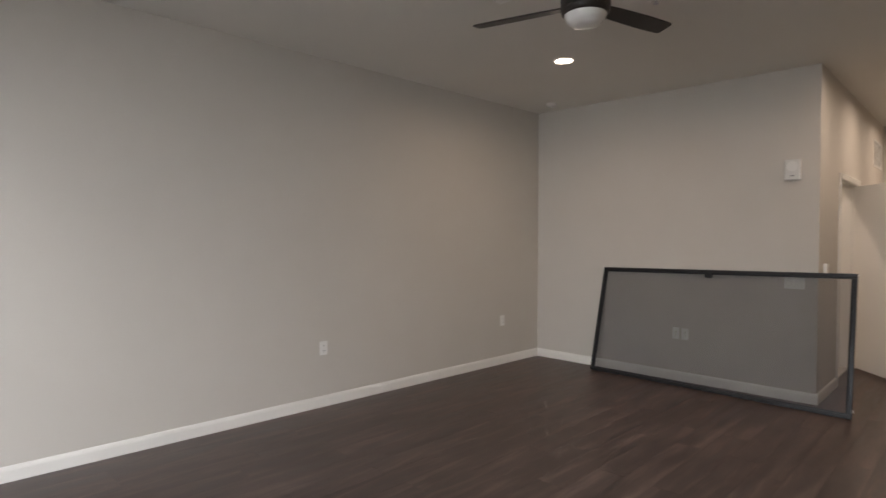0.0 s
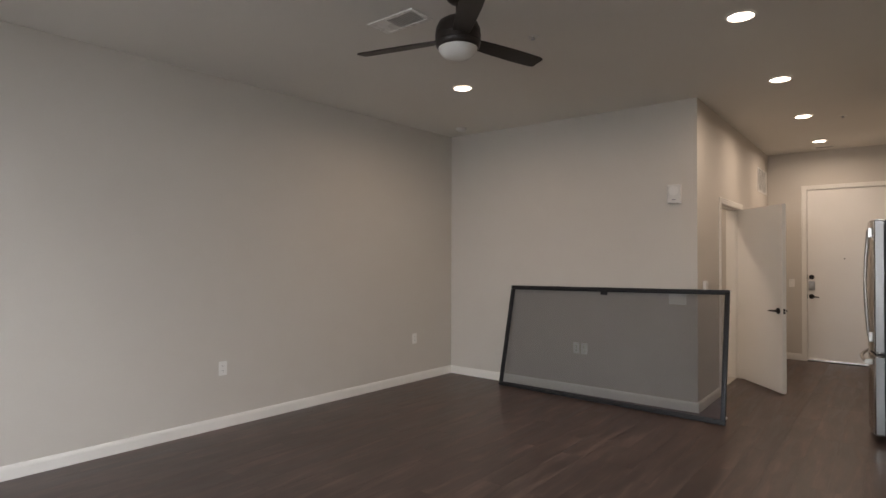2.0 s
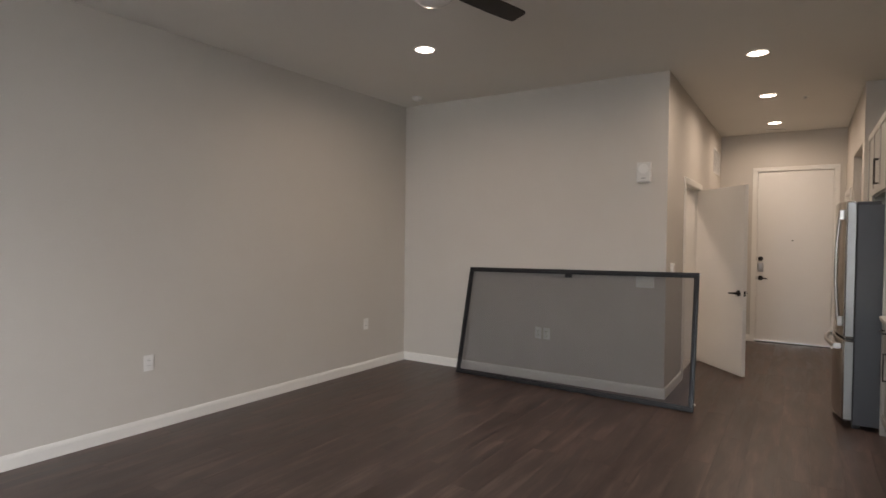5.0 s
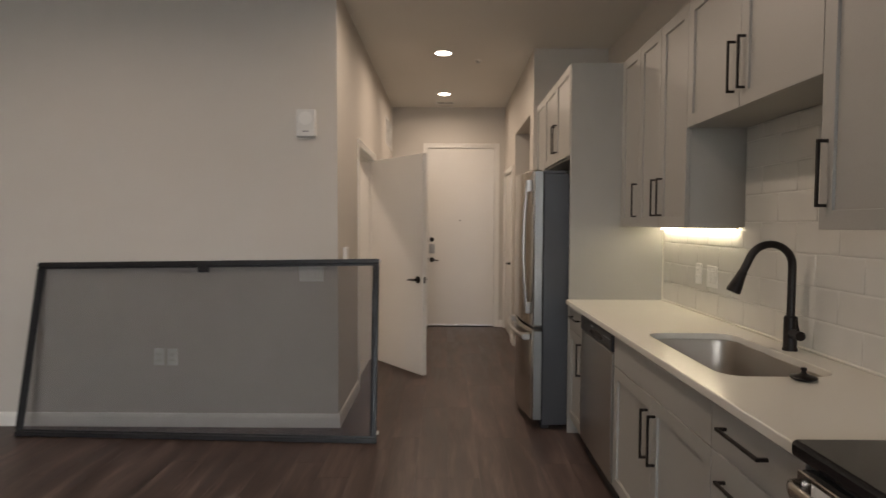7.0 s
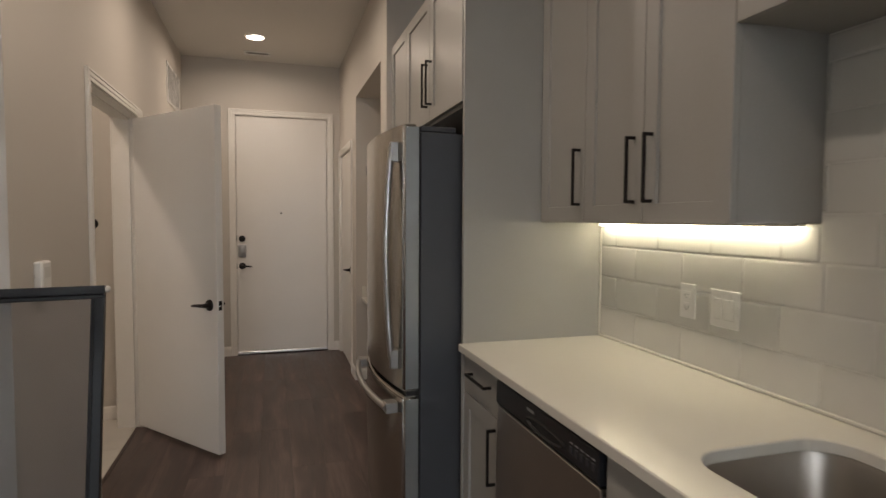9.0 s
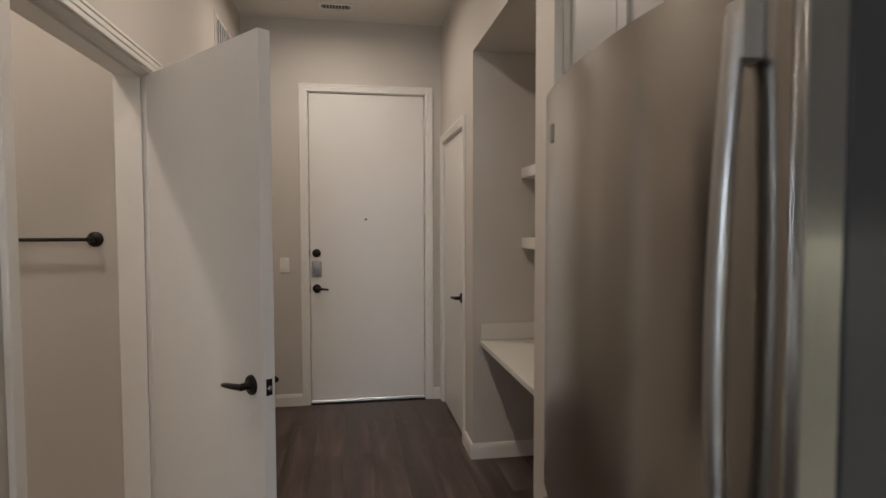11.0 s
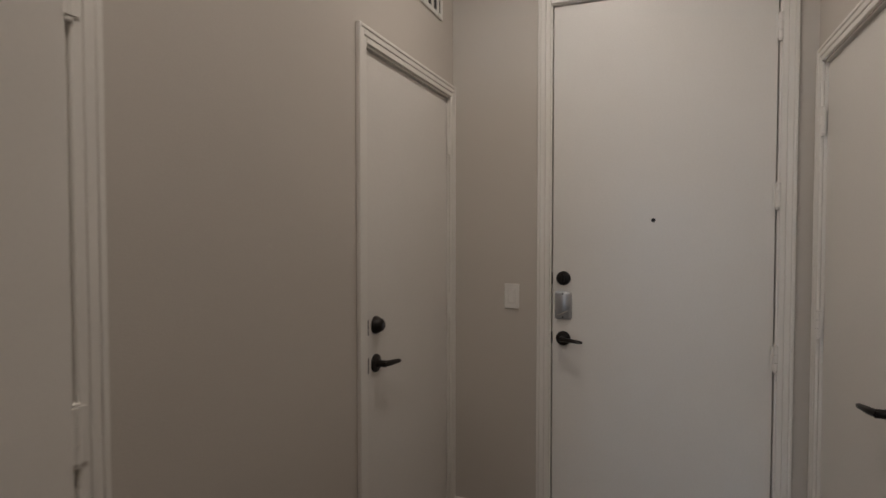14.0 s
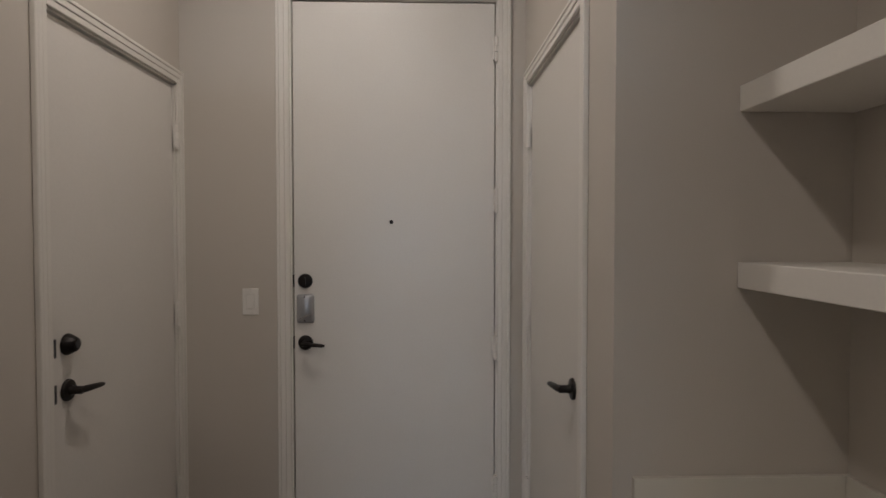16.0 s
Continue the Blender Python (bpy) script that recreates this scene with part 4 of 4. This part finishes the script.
def slatted(name, m, w, h, n, label, category, blank=0.0, upright=True, pad=0.022):
    """A framed register; slats fill it beyond the blank share."""
    t = thing(name, m.translation, label, category)
    boxes("rim", [((-w / 2, 0, -h / 2), (-w / 2 + pad, 0.008, h / 2)), ((w / 2 - pad, 0, -h / 2), (w / 2, 0.008, h / 2)), ((-w / 2 + pad, 0, -h / 2), (w / 2 - pad, 0.008, -h / 2 + pad)), ((-w / 2 + pad, 0, h / 2 - pad), (w / 2 - pad, 0.008, h / 2))], PLASTIC, t, bevel=0.002, m=m)
    # near-black sheet stands in for the unlit duct behind the slats
    boxes("duct_dark", [((-w / 2 + pad, 0.0005, -h / 2 + pad), (w / 2 - pad, 0.0015, h / 2 - pad))], DARK, t, m=m)
    a, b = -w / 2 + pad, w / 2 - pad
    if blank:
        boxes("blank_plate", [((a, 0.0016, -h / 2 + pad), (a + (b - a) * blank, 0.006, h / 2 - pad))], PLASTIC, t, m=m)
        a += (b - a) * blank
    for k in range(n):
        if upright:
            x = a + (b - a) * (k + 0.5) / n
            boxes("slat", [((x - 0.15 * (b - a) / n, 0.0016, -h / 2 + pad), (x + 0.15 * (b - a) / n, 0.0065, h / 2 - pad))], PLASTIC, t, m=m)
        else:
            z = -h / 2 + pad + (h - 2 * pad) * (k + 0.5) / n
            boxes("slat", [((a, 0.0016, z - 0.2 * (h - 2 * pad) / n), (b, 0.0065, z + 0.2 * (h - 2 * pad) / n))], PLASTIC, t, m=m)
    return t


def on_ceiling(x, y, u):
    m = Matrix.Identity(4)
    uv, n = Vector(u), Vector((0, 0, -1))
    z = uv.cross(n)
    for i, c in enumerate((uv, n, z)):
        for k in range(3):
            m[k][i] = c[k]
    m.translation = (x, y, CEIL)
    return m


slatted("return_grille", basis((9.215, HALL_N, 2.573), (1, 0, 0), (0, -1, 0)), 0.69, 0.340, 10, "white metal air grille with upright slats", "vent")
slatted("ceiling_register", on_ceiling(2.757, 2.313, (0, -1, 0)), 0.400, 0.205, 11, "white ceiling air register with fine slats", "vent", 0.34, True, 0.030)
slatted("ceiling_register", on_ceiling(9.425, 0.541, (0, -1, 0)), 0.245, 0.125, 9, "small white ceiling air register near the entrance", "vent", 0, True, 0.022)


# ---- ceiling things ----
def downlight(x, y):
    t = thing("recessed_downlight", (x, y, CEIL - 0.008), "round recessed LED downlight, lit warm white", "ceiling light", "recessed downlights")
    m = Matrix.Translation((x, y, CEIL)) @ Matrix.Rotation(radians(180), 4, "X")
    bm = bmesh.new()
    rings(bm, [[m @ Vector((q * math.cos(2 * math.pi * k / 32), q * math.sin(2 * math.pi * k / 32), z)) for k in range(32)] for q, z in ((0.090, 0.0005), (0.088, 0.007), (0.077, 0.009), (0.074, 0.004))], False, False)
    part("trim_ring", bm, PLASTIC, t, smooth=True)
    bm = bmesh.new()
    lathe(bm, [(0.0742, 0.0012), (0.0742, 0.004), (0.05, 0.0055), (0.0, 0.006)], m, 32)
    part("lens", bm, LAMPGLOW, t, "glowing lens", smooth=True)
    lamp = bpy.data.lights.new("downlight", "AREA")
    lamp.shape, lamp.size, lamp.energy, lamp.color, lamp.spread = "DISK", 0.146, LAMP, (1.0, 0.84, 0.68), radians(168)
    new("downlight", lamp).matrix_world = Matrix.Translation((x, y, CEIL - 0.0075))


for x, y in ((4.040, 0.548), (5.648, 0.548), (7.262, 0.548), (8.915, 0.545), (4.178, 2.856), (7.15, 1.95)):
    downlight(x, y)

sd = thing("smoke_detector", (5.46, 3.825, CEIL - 0.04), "small round white smoke detector on the ceiling", "smoke detector")
bm = bmesh.new()
lathe(bm, [(0.062, 0.0005), (0.062, 0.012), (0.055, 0.028), (0.040, 0.036), (0.0, 0.038)], Matrix.Translation((5.46, 3.825, CEIL)) @ Matrix.Rotation(radians(180), 4, "X"), 28)
part("case", bm, PLASTIC, sd, smooth=True)
for x, y in ((3.515, 1.752), (7.503, 0.212)):
    sp = thing("fire_sprinkler", (x, y, CEIL - 0.03), "small white ceiling fire sprinkler head", "sprinkler", "fire sprinklers")
    m = Matrix.Translation((x, y, CEIL)) @ Matrix.Rotation(radians(180), 4, "X")
    bm = bmesh.new()
    lathe(bm, [(0.040, 0.0005), (0.040, 0.004), (0.020, 0.008), (0.014, 0.006)], m, 24)
    part("escutcheon", bm, PLASTIC, sp, smooth=True)
    bm = bmesh.new()
    lathe(bm, [(0.008, 0.004), (0.008, 0.020), (0.016, 0.022), (0.016, 0.024), (0.0, 0.026)], m, 16)
    part("head", bm, SILVER, sp, smooth=True)

# ceiling fan
CX, CY = 2.691, 1.784
fan = thing("ceiling_fan", (CX, CY, 2.634), "espresso three-blade ceiling fan with opal light bowl", "ceiling fan")
fm = Matrix.Translation((CX, CY, 0))
bm = bmesh.new()
lathe(bm, [(0.070, CEIL - 0.001), (0.068, CEIL - 0.030), (0.045, CEIL - 0.052), (0.020, CEIL - 0.058)], fm, 28)
part("canopy", bm, FANBROWN, fan, smooth=True)
bm = bmesh.new()
lathe(bm, [(0.014, CEIL - 0.05), (0.014, 2.885), (0.030, 2.884), (0.038, 2.868)], fm, 20)
part("downrod", bm, FANBROWN, fan, smooth=True)
bm = bmesh.new()
lathe(bm, [(0.030, 2.882), (0.075, 2.874), (0.112, 2.850), (0.130, 2.812), (0.134, 2.775), (0.134, 2.772), (0.131, 2.770), (0.131, 2.766), (0.134, 2.764), (0.134, 2.735), (0.130, 2.732), (0.130, 2.728), (0.133, 2.726), (0.128, 2.706), (0.118, 2.698)], fm, 40)
part("motor_housing", bm, FANBROWN, fan, smooth=True)
bm = bmesh.new()
lathe(bm, [(0.1155, 2.704), (0.113, 2.690), (0.100, 2.666), (0.075, 2.646), (0.040, 2.636), (0.0, 2.634)], fm, 36)
part("light_bowl", bm, OPAL, fan, "opal glass bowl, unlit", smooth=True)
for ang in (-15.0, 105.0, 225.0):
    m = Matrix.Translation((CX, CY, 2.752)) @ Matrix.Rotation(radians(ang), 4, "Z") @ Matrix.Rotation(radians(-11), 4, "X")
    bm = bmesh.new()
    outline = [(0.10, 0.046), (0.25, 0.057), (0.45, 0.062), (0.60, 0.060), (0.652, 0.056), (0.666, 0.044), (0.664, -0.044), (0.648, -0.057), (0.60, -0.060), (0.45, -0.062), (0.25, -0.057), (0.10, -0.046)]
    rings(bm, [[m @ Vector((x, y, z)) for x, y in outline] for z in (-0.004, 0.004)])
    part("blade", bm, FANBROWN, fan, bevel=0.002)

# ---- leaning patio screen ----
scr = thing("patio_screen", (5.565, 2.18, 0), "black framed sliding patio screen leaning on its side", "door screen")
A, B = Vector((5.520, 0.959, 0.0)), Vector((5.612, 3.375, 0.0))
C, D = Vector((5.783, 3.305, 1.142)), Vector((5.783, 0.970, 1.177))
nrm = ((B - A).cross(D - A)).normalized()
if nrm.x > 0:
    nrm = -nrm


def rail(p, q, inward, width, depth, name):
    """A flat profile bar from p to q, width measured inwards, with a raised lip."""
    bm = bmesh.new()
    prof = [(0, 0), (width, 0), (width, depth * 0.55), (width * 0.72, depth * 0.6), (width * 0.66, depth), (0.0, depth)]
    rings(bm, [[e + inward * a + nrm * b for a, b in prof] for e in (p, q)])
    return part(name, bm, BLACK, scr, bevel=0.0015)


along, rise = (B - A).normalized(), ((D + C) / 2 - (A + B) / 2).normalized()
W = 0.044
rail(A, B, rise, W, 0.024, "long_rail")
rail(D, C, -rise, W, 0.024, "long_rail")
sa, sb = (D - A).normalized(), (C - B).normalized()
rail(A + sa * W, D - sa * W, along, W, 0.0235, "short_rail")
rail(B + sb * W, C - sb * W, -along, W, 0.0235, "short_rail")
bm = bmesh.new()
mesh_quad = [A + along * 0.038 + rise * 0.038, B - along * 0.038 + rise * 0.038, C - along * 0.038 - rise * 0.038, D + along * 0.038 - rise * 0.038]
bm.faces.new([bm.verts.new(p + nrm * 0.008) for p in mesh_quad])
part("mesh", bm, MESH, scr, "fine dark see-through insect mesh")
lp = D.lerp(C, 0.515)
lmx = basis(lp, along, nrm)
boxes("latch", [((-0.036, 0.018, -0.080), (0.036, 0.036, -0.034)), ((-0.044, 0.024, -0.045), (0.044, 0.034, -0.028))], BLACK, scr, "black pull latch", 0.004, lmx)
for p, q in ((A, 0.055), (A, 0.99), (B, 0.99)):
    e = p.lerp(D if p is A else C, q) - along * (0.006 if p is A else -0.006)
    bm = bmesh.new()
    bmesh.ops.create_uvsphere(bm, u_segments=12, v_segments=8, radius=0.012, matrix=Matrix.Translation(e + nrm * 0.010) @ Matrix.Diagonal((1, 0.7, 1, 1)))
    part("roller", bm, PLASTIC, scr, "small white corner roller", smooth=True)

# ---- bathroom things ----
# unseen light bar, added on the west wall to brighten the bathroom
bath_fill = thing("bath_fill_light", (BX0, 2.3, 1.95), "unseen light bar added to brighten the bathroom", "light")
boxes("backplate", [((BX0 + 0.001, 1.98, 1.98), (BX0 + 0.03, 2.62, 2.06))], BRONZE, bath_fill, bevel=0.003)
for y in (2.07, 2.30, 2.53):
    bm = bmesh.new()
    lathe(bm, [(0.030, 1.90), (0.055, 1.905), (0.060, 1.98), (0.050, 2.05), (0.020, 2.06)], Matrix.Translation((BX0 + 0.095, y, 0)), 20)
    part("shade", bm, BATHGLOW, bath_fill, "glowing shade of the added light bar", smooth=True)
    boxes("arm", [((BX0 + 0.03, y - 0.008, 2.02), (BX0 + 0.05, y + 0.008, 2.04))], BRONZE, bath_fill)

bar = thing("towel_bar", (BX1, 1.89, 1.373), "dark bronze towel bar on the bathroom wall", "towel bar")
for y in (1.595, 2.186):
    bm = bmesh.new()
    lathe(bm, [(0.035, 0.0005), (0.035, 0.006), (0.027, 0.012), (0.012, 0.018), (0.009, 0.035), (0.012, 0.052), (0.015, 0.062), (0.012, 0.072), (0.0, 0.076)], basis((BX1, y, 1.373), (0, 1, 0), (-1, 0, 0)) @ Matrix.Rotation(radians(-90), 4, "X"), 24)
    part("post", bm, BRONZE, bar, smooth=True)
bm = bmesh.new()
tube(bm, [(BX1 - 0.062, 1.585, 1.373), (BX1 - 0.062, 2.20, 1.373)], 0.0085, 14)
part("rod", bm, BRONZE, bar, smooth=True)
# wires and lip in charcoal: the closet's shade is put into their colour
for z in (1.25, 1.92):
    ws = thing("wire_shelf", (8.75, 3.0, z), "thin wire shelf darkened to look unlit in the closet", "shelf", "closet shelves")
    bm = bmesh.new()
    for k in range(9):
        tube(bm, [(8.55 + 0.045 * k, 2.26, z), (8.55 + 0.045 * k, NORTH - 0.03, z)], 0.003, 6)
    part("wires", bm, GREYBODY, ws)
    boxes("front_lip", [((8.535, 2.26, z - 0.022), (8.545, NORTH - 0.03, z + 0.006))], GREYBODY, ws)

# ---- tiles and planks ----
BACK = thing("backsplash", (4.1, KITCHEN, 0.914), "pale glazed ceramic tile backsplash in running bond", "backsplash", kind="structure")
boxes("grout_bed", [((2.40, KITCHEN + 0.0005, 0.90), (5.7185, KITCHEN + 0.0068, UB + 0.002)), ((3.706, KITCHEN + 0.0005, UB + 0.002), (4.6990, KITCHEN + 0.0068, RB + 0.002))], GROUT, BACK)
TH, TW, TZ0 = 0.1290, 0.2640, 0.9165
tile_mesh = {}


def tile_piece(w, h):
    key = (round(w, 4), round(h, 4))
    if key not in tile_mesh:
        bm = bmesh.new()
        rings(bm, [[Vector((-w / 2 + i, d, -h / 2 + i)), Vector((w / 2 - i, d, -h / 2 + i)), Vector((w / 2 - i, d, h / 2 - i)), Vector((-w / 2 + i, d, h / 2 - i))]
                   for i, d in ((0, 0), (0, 0.0046), (0.0028, 0.0074), (0.0052, 0.0084), (0.0090, 0.0086))])
        bmesh.ops.recalc_face_normals(bm, faces=bm.faces)
        for fc in bm.faces:
            fc.smooth = True
        me = bpy.data.meshes.new("tile")
        bm.to_mesh(me)
        bm.free()
        me.materials.append(SPLASH_TILE)
        tile_mesh[key] = me
    return tile_mesh[key]


tile_rng = random.Random(4)
row = 0
z = TZ0
while z < RB - 0.01:
    xa, xb = (2.42, 5.716) if z < UB - 0.02 else (3.708, 4.697)
    cut = UB if z < UB - 0.02 < z + TH else RB      # the row that meets the wall cabinets
    shift = 5.474 if row % 2 == 0 else 5.341
    k = math.floor((xa - shift) / TW)
    x = shift + k * TW
    while x < xb:
        ends = sorted({max(x, xa), min(x + TW, xb)} | ({e for e in (3.707, 4.698) if max(x, xa) < e < min(x + TW, xb)} if cut == UB else set()))
        for a, b in zip(ends, ends[1:]):
            top = min(z + TH, RB if 3.70 < (a + b) / 2 < 4.70 else cut)
            if b - a > 0.012 and top - z > 0.012:
                ob = new("tile", tile_piece(b - a - 0.0020, top - z - 0.0020))
                ob.parent = BACK
                ob.matrix_parent_inverse = world_of(BACK).inverted()
                ob.matrix_basis = pose((a + b) / 2, KITCHEN + 0.001 + tile_rng.uniform(-0.0004, 0.0004), (z + top) / 2, tile_rng.uniform(-0.15, 0.15), 0, tile_rng.uniform(-0.12, 0.12))
        x += TW
    z += TH
    row += 1

caulk = boxes("trim_caulk", [((3.209, KITCHEN + 0.0096, 0.9142), (5.709, KITCHEN + 0.020, 0.9255)), ((5.709, KITCHEN + 0.0096, 0.9142), (5.7188, KITCHEN + 0.018, UB - 0.001))], QUARTZ, bevel=0.003)
structure(caulk, "thin white sealant bead along worktop and end panel", "trim")

BATH = thing("floor_bath", (6.9, 2.8, 0), "pale beige ceramic bathroom floor tiles", "floor", kind="structure")
boxes("grout_bed", [((BX0, HALL_N + 0.05, -0.0095), (BX1 + 0.06, NORTH, -0.002))], GROUT, BATH)
bm = bmesh.new()
box(bm, (0, 0, -0.002), (0.597, 0.297, 0.004))
me = bpy.data.meshes.new("tile")
bmesh.ops.recalc_face_normals(bm, faces=bm.faces)
bm.to_mesh(me)
bm.free()
me.materials.append(BATH_TILE)
for i in range(3):
    for j in range(9):
        ob = new("tile", me)
        ob.parent = BATH
        ob.matrix_parent_inverse = world_of(BATH).inverted()
        ob.matrix_basis = Matrix.Translation((6.18 + 0.6 * i, HALL_N + 0.052 + 0.3 * j, 0))

structure(boxes("floor_closet", [((BX1 + 0.06, 2.25, -0.0095), (8.95, NORTH - 0.02, 0.002))], UNDERLAY), "dark floor inside the unlit closet", "floor")
FLOOR = thing("floor", (3, 1.5, -0.01), "dark brown wood plank floor laid lengthwise", "floor", kind="structure")
PW, PL = 0.182, 1.22
plank_mesh = {}


def plank_piece(length, width):
    key = (round(length, 3), round(width, 3))
    if key not in plank_mesh:
        bm = bmesh.new()
        box(bm, (-length / 2, -width / 2, -0.0095), (length / 2, width / 2, 0))
        bmesh.ops.recalc_face_normals(bm, faces=bm.faces)
        top = [e for e in bm.edges if all(abs(v.co.z) < 1e-5 for v in e.verts)]
        bmesh.ops.bevel(bm, geom=top, offset=0.0004, segments=1, affect="EDGES")
        me = bpy.data.meshes.new("plank")
        bm.to_mesh(me)
        bm.free()
        me.materials.append(PLANK)
        plank_mesh[key] = me
    return plank_mesh[key]


plank_rng = random.Random(11)
y = KITCHEN
while y < NORTH + 0.2:
    y1 = min(y + PW, NORTH + 0.2)
    x = WEST - plank_rng.choice((0.1, 0.3, 0.5, 0.7, 0.9, 1.1))
    while x < ENTRY:
        a, b = max(x, WEST), min(x + PL, ENTRY)
        edge = min(y1, HALL_N + 0.034)
        spans = [(a, b, y1)] if b <= EAST else ([(a, b, edge)] if a >= EAST else [(a, EAST, y1), (EAST, b, edge)])
        if y1 == edge and a < EAST < b:
            spans = [(a, b, y1)]
        for p, q, w in spans:
            if q - p > 0.01 and w - y > 0.01:
                ob = new("plank", plank_piece(q - p - 0.0003, w - y - 0.0003))
                ob.parent = FLOOR
                ob.matrix_parent_inverse = world_of(FLOOR).inverted()
                ob.matrix_basis = Matrix.Translation(((p + q) / 2, (y + w) / 2, plank_rng.uniform(-0.0001, 0.0001)))
        x += PL
    y = y1
